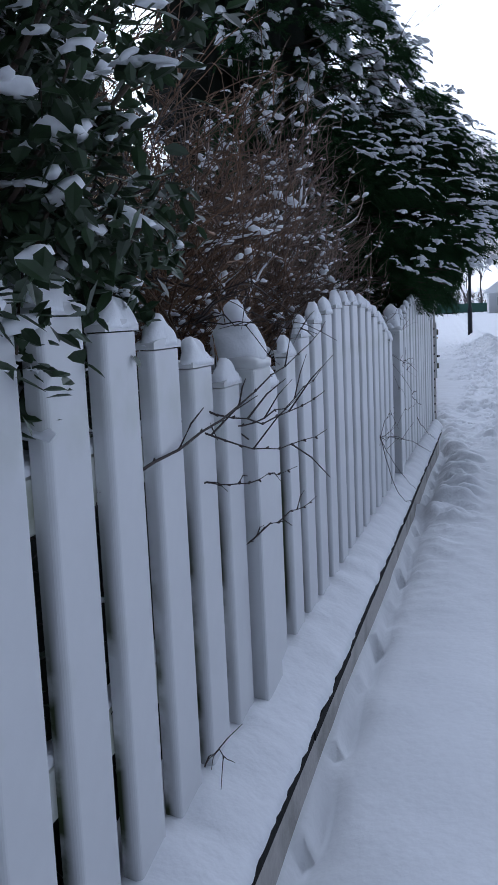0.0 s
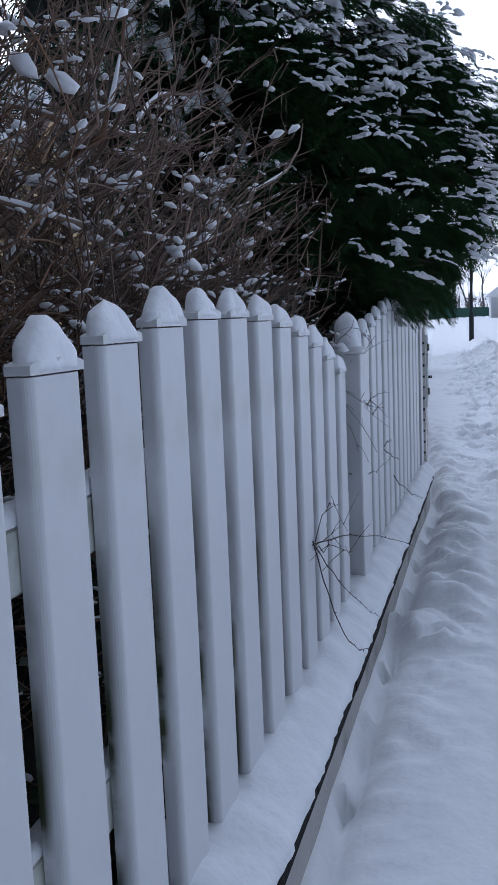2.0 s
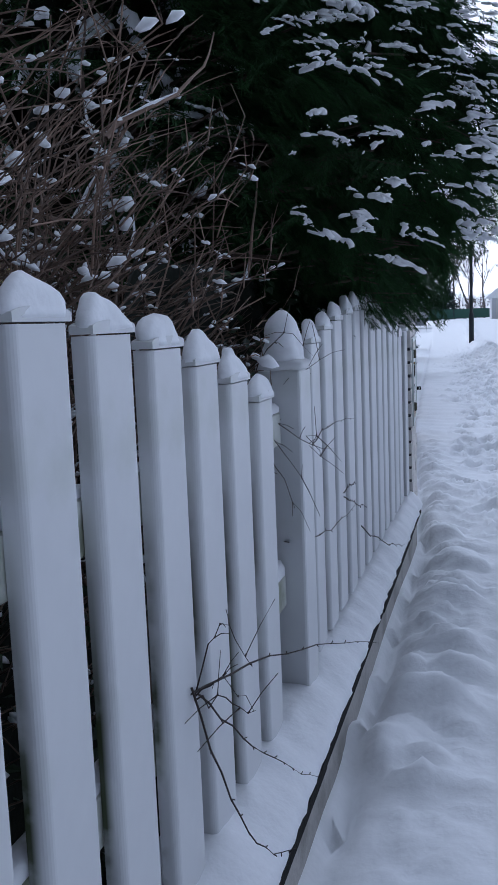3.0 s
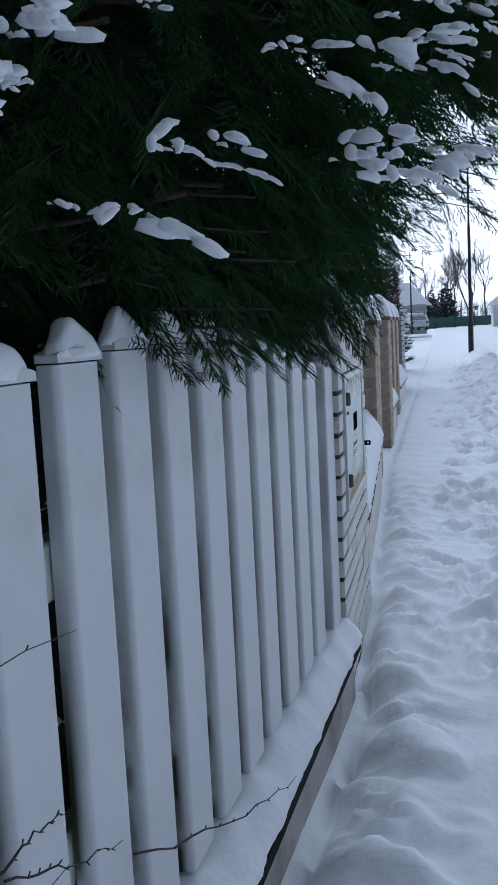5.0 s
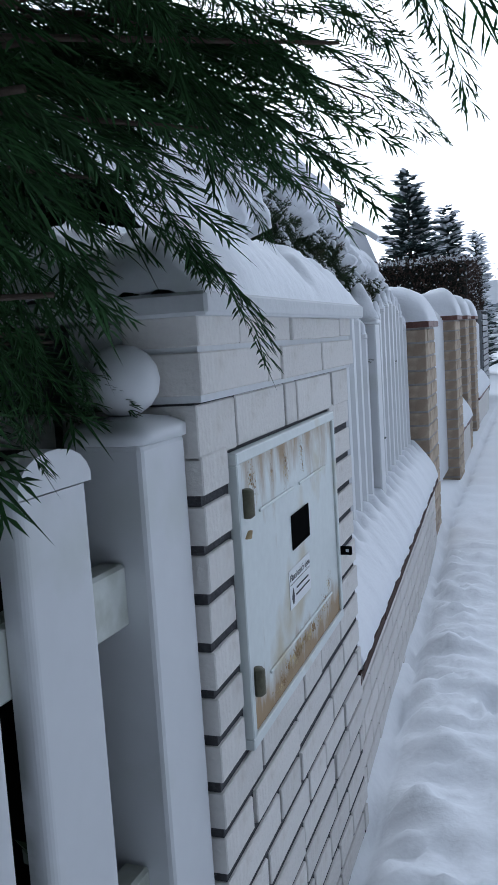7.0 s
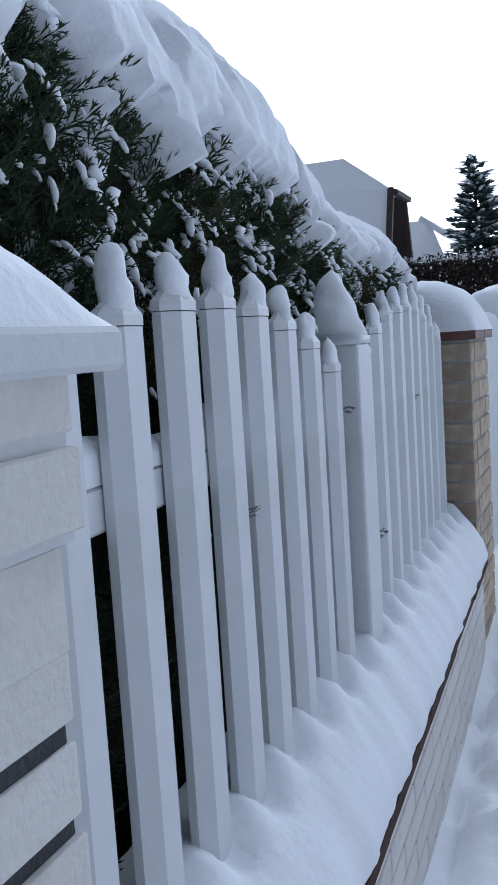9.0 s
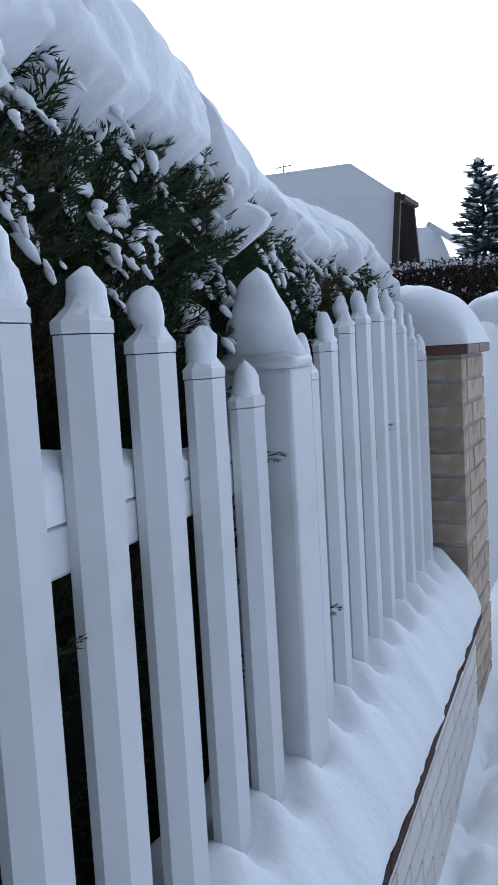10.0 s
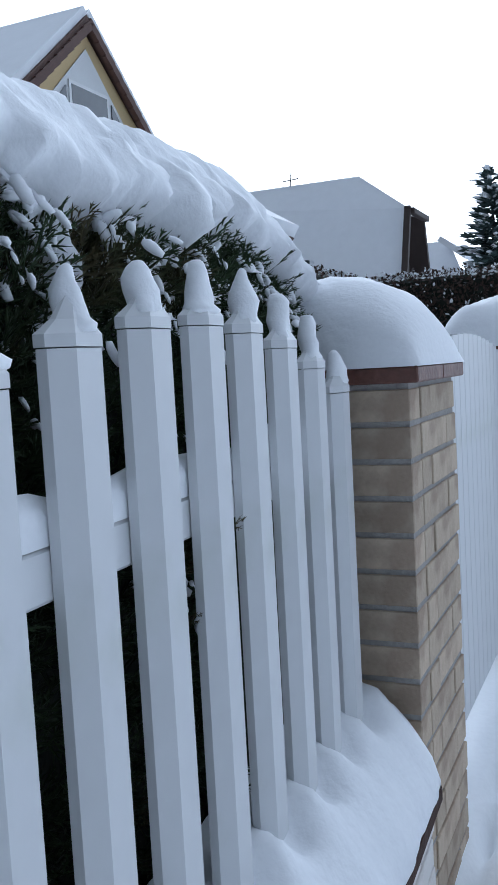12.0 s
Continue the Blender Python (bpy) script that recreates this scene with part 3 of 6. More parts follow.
def fence_post(label, front, rz, y, w, d, bottom, top, snow_h, cap="flat", proud=0.02):
    root = thing("fence_post", label, "fence post", (front(y) + proud, y, 0), rz, "white fence posts")
    part("shaft", box("shaft", -d, 0, -w / 2, w / 2, bottom, top, 0.008, 2), PVC, root)
    part("cap", loft("cap", [(-d / 2, 0, top, d / 2 + 0.007, w / 2 + 0.007), (-d / 2, 0, top + 0.018, d / 2 + 0.007, w / 2 + 0.007), (-d / 2, 0, top + 0.03, d / 2 - 0.012, w / 2 - 0.012), (-d / 2, 0, top + 0.036, 0.02, 0.02)], 24, 9), PVC, root)
    if cap == "ball":
        part("ball", loft("ball", [(-d / 2, 0, top + 0.034 + 0.052 * (1 - math.cos(a)), 0.003 + 0.052 * math.sin(a), 0.003 + 0.052 * math.sin(a)) for a in np.linspace(0, math.pi, 9)], 18, 2), PVC, root, "white round finial")
    if snow_h:
        q = snow_h
        part("snow_cap", loft("snow_cap", [(-d / 2, -0.012 * u, top + 0.016 + (q - 0.016) * u, (d / 2 - 0.004) * (1 - u ** 1.9) ** 0.68 + 0.002, (w / 2 - 0.004) * (1 - u ** 1.9) ** 0.68 + 0.002) for u in np.linspace(0, 1, 14)], 28, 2.5, 0.015, y, 17), SNOW, root, "cone of snow on the post cap")
    return root


fence_post("white square plastic fence post with a snow cone among twigs", picket_x1, R1, 2.254, 0.165, 0.13, 0.2, 1.18, 0.17, proud=0.028)
fence_post("white square plastic fence post with a snow cone beside bare twigs", picket_x1, R1, 5.545, 0.135, 0.12, 0.2, 1.20, 0.17)
fence_post("white square plastic fence post with round finial beside the brickwork", picket_x1, R1, 8.235, 0.135, 0.12, 0.2, 1.255, 0.0, "ball", 0.004)
fence_post("white square plastic fence post with a tall snow cone", picket_x2, R2, 11.043, 0.135, 0.145, 0.44, 1.425, 0.19, proud=0.03)


# ---------------------------------------------------------------- brickwork
BRICKS = {}


def brick_mesh(l, h, d):
    key = (round(l, 3), round(h, 3), round(d, 3))
    if key not in BRICKS:
        BRICKS[key] = box("brick", -d, 0, 0, l, 0, h, 0.0022)
    return BRICKS[key]


def course(parent, mat, x, y0, y1, z, h, d, lengths, joint, end=False):
    """One course of a wall that faces +x; bricks run along y."""
    y, k = y0, 0
    while y < y1 - 0.02:
        l = min(lengths[k % len(lengths)], y1 - y)
        if y1 - (y + l) < 0.04:
            l = y1 - y
        part("brick", brick_mesh(l, h, d), mat, parent, at=(x + random.uniform(-0.0025, 0.0025), y, z + random.uniform(-0.0015, 0.0015)))
        y += l + joint
        k += 1


gas_box = thing("gas_cabinet_wall", "white sand-lime brick housing of a gas cabinet with snow on its slab", "brick housing", kind="structure")
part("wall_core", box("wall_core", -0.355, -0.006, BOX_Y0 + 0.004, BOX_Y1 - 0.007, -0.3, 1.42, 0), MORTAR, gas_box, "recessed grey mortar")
CAB = (8.445, 9.185, 0.690, 1.204)                           # the steel door: y0, y1, z0, z1
H, J = 0.0605, 0.016
z, row = 1.233 - 16 * (H + J), 0
while z < 1.24:
    lens = ([0.29, 0.14, 0.29], [0.14, 0.29, 0.29], [0.20, 0.29, 0.145])[row % 3]
    if z > 1.2:
        lens = [0.175, 0.30, 0.08, 0.32, 0.23]
    for a, b in (((BOX_Y0, CAB[0] - 0.012), (CAB[1] + 0.012, BOX_Y1)) if CAB[2] - 0.002 < z + H and z < CAB[3] - 0.02 else ((BOX_Y0, BOX_Y1),)):
        course(gas_box, BRICK, 0.0, a, b, z if z < 1.2 else 1.211, H if z < 1.2 else 0.086, 0.11, lens if b - a > 0.4 else [b - a], 0.013)
    z += H + J
    row += 1
for z, h, lens in ((1.310, 0.064, [0.345, 0.078, 0.325, 0.40]), (1.383, 0.046, [0.19, 0.315, 0.145, 0.31, 0.2])):
    course(gas_box, BRICK, 0.016, BOX_Y0 - 0.014, BOX_Y1 + 0.01, z, h, 0.125, lens, 0.010)
part("mortar_band", box("mortar_band", -0.2, 0.010, BOX_Y0 - 0.008, BOX_Y1 + 0.004, 1.300, 1.424, 0), CONCRETE, gas_box, "flush pale joints of the top courses")
z = 1.233 - 16 * (H + J)
side = box("brick", 0, 0.115, 0, 0.1, 0, H, 0.004)
while z < 1.24:
    for x in (-0.235, -0.36):
        part("brick", side, BRICK, gas_box, at=(x, BOX_Y0 + random.uniform(0, 0.003), z))
        part("brick", side, BRICK, gas_box, at=(x, BOX_Y1 - 0.1 + random.uniform(0, 0.003), z))
    z += H + J
part("cover_slab", box("cover_slab", -0.42, 0.045, BOX_Y0 - 0.05, BOX_Y1 + 0.045, 1.428, 1.462, 0.005), CONCRETE, gas_box, "thin pale sheet-covered slab")
v, f, m = [], [], 34
ys = np.linspace(BOX_Y0 - 0.045, BOX_Y1 + 0.04, 90)
for y in ys:
    for k in range(m):
        s = k / (m - 1)
        x = -0.415 + 0.455 * s
        ex = min(s, 1 - s) * 0.455
        ey = min(y - ys[0], ys[-1] - y)
        h = 0.172 * min(1, (max(ex, 0) / 0.10)) ** 0.6 * min(1, (max(ey, 0) / 0.12)) ** 0.55 * (0.8 + 0.35 * noise.noise(Vector((x * 3, y * 3.2, 4)))) + (0.02 * noise.noise(Vector((x * 12, y * 12, 4))) + 0.016 * noise.noise(Vector((x * 24, y * 24, 9))) - 0.05 * math.exp(-((y - 8.98 + 0.3 * x) / 0.035) ** 2)) * min(1, ex * 12)
        v.append((x, y, 1.461 + max(0, h)))
for jj in range(len(ys) - 1):
    for k in range(m - 1):
        f.append((jj * m + k, jj * m + k + 1, (jj + 1) * m + k + 1, (jj + 1) * m + k))
tagged(part("snow_on_slab", bulk("snow_on_slab", v, f, True), SNOW), "thick cushion of snow on the cabinet's slab", "snow", kind="stuff")

# the steel gas cabinet door
def stained_door():
    """The painted door with brown water and rust stains that start at its ribs and lower edge."""
    m = STEEL.copy()
    m.name = "stained_steel_door"
    n, l = m.node_tree.nodes, m.node_tree.links
    bsdf = n["Principled BSDF"]
    before = bsdf.inputs["Base Color"].links[0].from_socket
    co, sep, runs, ramp, mix = [n.new(k) for k in ("ShaderNodeTexCoord", "ShaderNodeSeparateXYZ", "ShaderNodeTexNoise", "ShaderNodeMapRange", "ShaderNodeMix")]
    l.new(co.outputs["Object"], sep.inputs[0])
    stretch = n.new("ShaderNodeMapping")
    stretch.inputs["Scale"].default_value = (1, 15, 4.5)
    l.new(co.outputs["Object"], stretch.inputs[0])
    l.new(stretch.outputs[0], runs.inputs["Vector"])
    runs.inputs["Scale"].default_value, runs.inputs["Detail"].default_value, runs.inputs["Roughness"].default_value = 1.0, 8, 0.65
    total = None
    for lo, hi, gain in ((0.13, 0.03, 0.52), (0.34, 0.49, 0.34)):
        band = n.new("ShaderNodeMapRange")
        band.inputs["From Min"].default_value, band.inputs["From Max"].default_value, band.inputs["To Max"].default_value = lo, hi, gain
        l.new(sep.outputs["Z"], band.inputs["Value"])
        add = n.new("ShaderNodeMath")
        l.new(band.outputs[0], add.inputs[0])
        if total:
            l.new(total, add.inputs[1])
        else:
            l.new(runs.outputs["Fac"], add.inputs[1])
        total = add.outputs[0]
    ramp.inputs["From Min"].default_value, ramp.inputs["From Max"].default_value = 0.66, 0.95
    l.new(total, ramp.inputs["Value"])
    mix.data_type = "RGBA"
    l.new(ramp.outputs[0], mix.inputs[0])
    l.new(before, mix.inputs[6])
    mix.inputs[7].default_value = (0.30, 0.185, 0.065, 1)
    l.new(mix.outputs[2], bsdf.inputs["Base Color"])
    return m


cab = thing("gas_cabinet", "grey-blue steel gas cabinet door, rust-stained, with a square hole", "gas cabinet", (0.0, CAB[0], CAB[2]))
W, HH = CAB[1] - CAB[0], CAB[3] - CAB[2]
part("door_panel", box("door_panel", -0.02, 0.006, 0.018, W - 0.016, 0.018, HH - 0.018, 0.003), stained_door(), cab)
for nm, a in (("frame_rail", (0, W, 0, 0.02)), ("frame_rail", (0, W, HH - 0.02, HH)), ("frame_stile", (0, 0.02, 0.02, HH - 0.02)), ("frame_stile", (W - 0.018, W, 0.02, HH - 0.02))):
    part(nm, box(nm, -0.03, 0.012, a[0], a[1], a[2], a[3], 0.002), STEEL, cab)
part("vent_hole", box("vent_hole", 0.0062, 0.0085, 0.325, 0.465, 0.270, 0.342, 0.001), BLACK, cab, "black square opening")
for z0 in (0.088, 0.400):
    part("hinge", loft("hinge", [(0.016, 0.030, z0, 0.007, 0.009), (0.018, 0.030, z0 + 0.004, 0.010, 0.011), (0.018, 0.030, z0 + 0.046, 0.010, 0.011), (0.016, 0.030, z0 + 0.05, 0.007, 0.009)], 12, 2.2), HINGE, cab, "olive-painted hinge barrel")
part("lock_tab", box("lock_tab", 0.0, 0.040, W + 0.001, W + 0.006, 0.156, 0.178, 0.002), BLACK, cab, "black locking tab with an eye")
part("tab_eye", box("tab_eye", 0.025, 0.032, W - 0.0005, W + 0.0008, 0.164, 0.171, 0), LABEL, cab)
for a, b, zz in ((0.12, 0.35, 0.392), (0.40, 0.636, 0.392), (0.128, 0.638, 0.088)):
    part("pressed_rib", box("pressed_rib", 0.0055, 0.0105, a, b, zz, zz + 0.006, 0.0015), STEEL, cab)
part("corner_screw", loft("corner_screw", [(0.014, 0.03, 0.365, 0.006, 0.008), (0.018, 0.03, 0.378, 0.004, 0.006)], 10, 2), RUST, cab)


# rust, as flakes and runs with ragged outlines lying on the door
def stain(seed, w, h):
    """A scatter of ragged flakes, thinning outwards, in one patch."""
    rng = random.Random(seed)
    v, f = [], []
    for q in range(110):
        y, z = rng.gauss(0, 0.45) * w, rng.gauss(0, 0.45) * h
        r = (w + h) * rng.uniform(0.010, 0.045) * (1.1 - min(1, abs(y / w) + abs(z / h)) * 0.6)
        n, k = 7, len(v)
        v.append((0.0003 * rng.random(), y, z))
        for i in range(n):
            t = math.tau * i / n + rng.uniform(-0.3, 0.3)
            u = r * rng.uniform(0.4, 1.2)
            v.append((0, y + u * math.cos(t), z + u * 1.4 * math.sin(t)))
        f += [(k, k + 1 + i, k + 1 + (i + 1) % n) for i in range(n)]
    return mesh("rust_patch", v, f)


for k, (y, zz, w, h) in enumerate(((0.085, 0.445, 0.035, 0.045), (0.308, 0.445, 0.026, 0.045), (0.435, 0.46, 0.018, 0.035), (0.44, 0.425, 0.010, 0.018), (0.21, 0.45, 0.012, 0.03), (0.30, 0.060, 0.13, 0.022), (0.44, 0.066, 0.13, 0.020), (0.57, 0.085, 0.06, 0.030), (0.62, 0.12, 0.03, 0.03), (0.20, 0.040, 0.06, 0.018), (0.02, 0.36, 0.012, 0.02))):
    tagged(part("rust_patch", stain(k + 5, w, h), RUST, cab, "ragged orange rust stain", at=(0.0066, y, zz)), kind="stuff")

sticker = part("label_plate", box("label_plate", 0.0062, 0.0076, 0.285, 0.452, 0.157, 0.236, 0.0004), LABEL, cab, "white paper label about the gas valve")


def writing(text, size, parent, at):
    cu = bpy.data.curves.new("lettering", "FONT")
    cu.body, cu.size, cu.extrude = text, size, 0.0002
    cu.align_x = "LEFT"
    cu.materials.append(INK)
    ob = new("lettering", cu)
    ob.parent = parent
    ob.matrix_basis = Matrix.Translation(at) @ Euler((radians(90), 0, radians(90))).to_matrix().to_4x4()
    return ob


writing("Hlavní uzávěr plynu", 0.0198, sticker, (0.0079, 0.290, 0.213))
part("rule", box("rule", 0.0076, 0.0080, 0.290, 0.448, 0.206, 0.2072, 0), INK, sticker)
for zz, a, b in ((0.189, 0.335, 0.432), (0.176, 0.330, 0.440)):
    part("text_bar", box("text_bar", 0.0076, 0.0080, a, b, zz, zz + 0.004, 0), INK, sticker)
part("flame_sign", loft("flame_sign", [(0.0078, 0.308, 0.165, 0.0004, 0.004), (0.0078, 0.308, 0.178, 0.0004, 0.011), (0.0078, 0.309, 0.19, 0.0004, 0.006), (0.0078, 0.310, 0.197, 0.0004, 0.001)], 10, 2), INK, sticker)

# bricks of the low wall under the narrow pickets
z = 0.455 - 0.037 - 6 * 0.077
for row in range(6):
    yy, k = 9.43 - (0.15 if row % 2 else 0), 0
    while yy < 12.74:
        l = 0.29
        a, b = max(yy, 9.43), min(yy + l, 12.745)
        if b - a > 0.05:
            part("brick", brick_mesh(b - a, 0.066, 0.1), BRICK, low_wall_2, at=(edge_x2(a) - 0.022, a, z), rz=R2)
        yy += l + 0.011
    z += 0.077


def pillar(y0, front, base, top, label, w=0.52, d=0.40, snow=0.27, joined=False):
    """A square tan brick pillar with a brown tile cap and a deep cushion of snow."""
    root = thing("brick_pillar", label, "brick pillar", (front, y0, 0), 0, "tan brick pillars along the street")
    part("core", box("core", -d + 0.006, -0.006, 0.005, w - 0.006, base - 0.4, top, 0), MORTAR_PALE, root, "grey mortar")
    h, jn, zz, row = 0.0745, 0.0135, base - 0.3, 0
    zz = top - round((top - zz) / (h + jn)) * (h + jn)
    while zz < top - 0.02:
        ls = ([0.20, 0.31], [0.385, 0.125])[row % 2]
        course(root, BRICK_TAN, 0.0, 0.101, w, zz, h, 0.1, [ls[0] - 0.1, ls[1]], 0.008)
        for x0, x1 in (((-d, -0.29), (-0.28, -0.003)) if row % 2 else ((-d, -0.27), (-0.26, -0.003))):
            l = x1 - x0
            me = BRICKS.setdefault(("s", round(l, 3)), box("brick", 0, l, 0, 0.1, 0, h, 0.0025))
            part("brick", me, BRICK_TAN, root, at=(x0, random.uniform(-0.002, 0.001), zz))
        zz += h + jn
        row += 1
    for a, b in ((-0.022, w / 2 - 0.002), (w / 2 + 0.002, w + 0.022)):
        part("cap_tile", box("cap_tile", -d - 0.02, 0.024, a, b, top + 0.001, top + 0.040, 0.004), COPING_RED, root, "brown clay cap tile")
    n = 26
    v, f = [], []
    for jj in range(n):
        for k in range(n):
            a, b = k / (n - 1), jj / (n - 1)
            x, y = -d - 0.02 + (d + 0.046) * a, -0.03 + (w + 0.06) * b
            ex, ey = min(a, 1 - a) * (d + 0.046), min(b, 1 - b) * (w + 0.06)
            q = (1 - abs(2 * a - 1) ** 2.8) ** 0.5 * (1 - abs(2 * b - 1) ** 2.8) ** 0.5
            if joined:                                        # runs into the hedge's snow
                c = a if a > 0.5 else 0.5 - 0.62 * (0.5 - a)
                q = (1 - abs(2 * c - 1) ** 2.3) ** 0.5 * (1 - abs(2 * b - 1) ** 2.3) ** 0.5 * (1.02 - 0.1 * a) if jj > 0 and k > 0 else 0.0
            hh = snow * q * (0.9 + 0.15 * noise.noise(Vector((x * 4, (y + y0) * 4, 1)))) + 0.008 * noise.noise(Vector((x * 22, (y + y0) * 22, 2))) * q
            v.append((x, y, top + 0.039 + max(0, hh)))
    for jj in range(n - 1):
        for k in range(n - 1):
            f.append((jj * n + k, jj * n + k + 1, (jj + 1) * n + k + 1, (jj + 1) * n + k))
    part("snow_cap", bulk("snow_cap", v, f, True), SNOW, root, "deep rounded snow cushion on the pillar")
    return root


pillar(12.77, -0.177, 0.2, 1.400, "tan brick pillar with brown cap tile beside the white gate", joined=True)
pillar(15.2, -0.20, 0.2, 1.455, "tan brick pillar with snow-laden cap beyond the gate")
pillar(17.0, -0.24, 0.2, 1.47, "tan brick pillar with snow-laden cap beside a low wall")
pillar(18.9, -0.28, 0.2, 1.48, "tan brick pillar with snow-laden cap far along the street")


def white_gate(y0, y1, x, base, top, label, rise=0.09):
    """A closed gate of touching narrow white pickets with an arched, snow-dotted top."""
    root = thing("white_gate", label, "gate", (x, y0, 0), 0, "white gates")
    n = round((y1 - y0) / 0.105)
    p = (y1 - y0) / n
    for k in range(n):
        c = (k + 0.5) / n
        t = top + rise * (1 - (2 * c - 1) ** 2) - 0.03
        part("gate_picket", prism("gate_picket", chamfered(p - 0.001, 0.03, 0.003, 0.007), base, t), PVC, root, at=(0, (k + 0.5) * p, 0))
        part("snow_tip", loft("snow_tip", [(-0.014, 0, t, 0.016, 0.036), (-0.014, 0, t + 0.02, 0.018, 0.036), (-0.016, -0.004, t + 0.042, 0.013, 0.022), (-0.016, -0.006, t + 0.055, 0.005, 0.008)], 10, 2.2, 0.006, k * 1.7, 20), SNOW, root)
    for zz in (0.45, 1.05):
        part("rail", box("rail", -0.075, -0.033, 0, y1 - y0, zz, zz + 0.08, 0.004), PVC, root)
    return root


white_gate(13.32, 15.17, -0.30, 0.12, 1.48, "closed white picket gate with arched snowy top")
white_gate(15.75, 16.97, -0.33, 0.42, 1.46, "white picket panel on a low wall between pillars", 0.05)
white_gate(17.55, 18.87, -0.36, 0.12, 1.46, "closed white picket gate between far pillars", 0.05)
white_gate(19.45, 22.4, -0.42, 0.42, 1.44, "long white picket panel on a far low wall", 0.06)
for a, b, x in ((15.74, 16.98, -0.20), (19.44, 22.4, -0.27)):
    strip_wall("low_wall", "low brick garden wall heaped with snow farther along", a, b, lambda y, x=x: x, 0.42, 0.4, BRICK, COPING_RED, 0.028)
    ledge_snow("snow_on_low_wall", "snow heaped on a far low wall", a, b, lambda y, x=x: x, lambda y, x=x: x - 0.14, 0.42, 0.22, a, 0.0, 0.2, a, 0.03)
slat_gate = thing("slatted_gate", "grey slatted metal gate farther along the street", "gate", (-0.36, 22.45, 0))
for k in range(14):
    part("slat", box("slat", -0.02, 0, 0, 1.6, 0.2 + k * 0.1, 0.28 + k * 0.1, 0.004), LAMP_HEAD, slat_gate)
for y in (0.0, 1.55):
    part("gate_post", box("gate_post", -0.09, -0.022, y, y + 0.07, 0, 1.65, 0.005), LAMP_HEAD, slat_gate)


# ---------------------------------------------------------------- plants
def rotation(yaw, pitch, roll): return Euler((roll, -pitch, yaw)).to_matrix().to_4x4()


def spray(seed, n=9, droop=0.30, side=0.44, width=0.022, wild=0.15, subs=(0.38, 0.7)):
    """A flat fan of scale-leaved twigs, one unit long along +x."""
    rng = random.Random(seed)
    v, f = [], []

    def blade(p, q, w):
        d = q - p
        s = Vector((-d.y, d.x, 0)).normalized() * w
        k = len(v)
        m = p.lerp(q, 0.45)
        v.extend([p, m + s + Vector((0, 0, w * 0.8)), q, m - s + Vector((0, 0, w * 0.8))])
        f.extend([(k, k + 1, k + 2), (k, k + 2, k + 3)])

    def z(t): return -droop * t * t
    pts = [Vector((t, 0.05 * math.sin(t * 5 + seed), z(t))) for t in np.linspace(0, 1, 5)]
    for a, b in zip(pts, pts[1:]):
        blade(a, b + (b - a) * 0.15, width * 0.8)
    for i in range(n):
        t = 0.1 + 0.85 * i / n
        for sgn in (-1, 1):
            l = side * (1.05 - t) * rng.uniform(0.75, 1.2) + 0.09
            a = radians(rng.uniform(24, 44))
            p = Vector((t + rng.uniform(-0.02, 0.02), 0, z(t)))
            q = p + Vector((l * math.cos(a), sgn * l * math.sin(a), -droop * l * 0.9 + rng.uniform(-wild, wild) * l))
            blade(p, q, width * 0.75)
            for u in subs:
                if l * (1 - u) < 0.04:
                    continue
                b = p.lerp(q, u)
                for s2 in (-1, 1):
                    a2 = a * sgn + s2 * radians(rng.uniform(28, 42))
                    l2 = l * (1 - u) * 0.6 + 0.03
                    blade(b, b + Vector((l2 * math.cos(a2), l2 * math.sin(a2), -droop * l2)), width * 0.6)
    return np.array([tuple(p) for p in v]), np.array(f)


SPRAYS = [spray(k, 9, 0.32, 0.42, 0.022, 0.15, (0.5,)) for k in range(4)] + [spray(20 + k, 11, 0.44, 0.29, 0.0105, 0.14, (0.3, 0.6)) for k in range(4)] + [spray(30 + k, 9, 0.3, 0.44, 0.034, 0.15, ()) for k in range(4)]
UPRIGHT = [spray(10 + k, 6, -0.10, 0.46, 0.021, 0.3, (0.5,)) for k in range(4)]
CLUMPS = [drape("snow_clump", k + 1) for k in range(12)]


def puff(name, seed):
    """A cushion of snow about one unit long: several small heaps side by side, sagging at the ends."""
    rng = random.Random(seed)
    heaps = [arrays_of(pad("heap", seed * 7 + k, 2, 4)) for k in range(3)]
    mats = []
    for k in range(6):
        x = -0.40 + 0.16 * k + rng.uniform(-0.06, 0.06)
        u = rng.uniform(0.34, 0.66) * (1 - 0.6 * abs(x))
        y = rng.gauss(0, 0.14)
        mats.append((rng.randrange(3), Matrix.Translation((x, y, -0.35 * x * x - 0.25 * abs(y))) @ Euler((rng.uniform(-0.3, 0.3), 0.7 * x, rng.uniform(-1.3, 1.3))).to_matrix().to_4x4() @ Matrix.Diagonal((u, u * 0.8, u * rng.uniform(0.7, 1.0), 1))))
    me = scatter(name, heaps, mats)
    me.polygons.foreach_set("use_smooth", [True] * len(me.polygons))
    return me


PUFFS = [puff("snow_clump", k + 1) for k in range(12)]
DRAPES = [arrays_of(drape("snow_drape", 40 + k, 11, 9)) for k in range(8)]
SMALL_CLUMPS = [arrays_of(pad("snow_bit", 90 + k, 2, 3)) for k in range(5)] + [arrays_of(pad("snow_bit", 80 + k, 2, 4)) for k in range(5)]


def street_profile(z):
    """How far the cypress reaches out over the fence line at a height."""
    return float(np.interp(z, [1.2, 1.32, 1.5, 1.8, 2.3, 2.8, 3.6, 5.0, 7.5], [-0.15, 0.02, 0.27, 0.48, 0.48, 0.28, -0.30, -0.95, -1.65]))


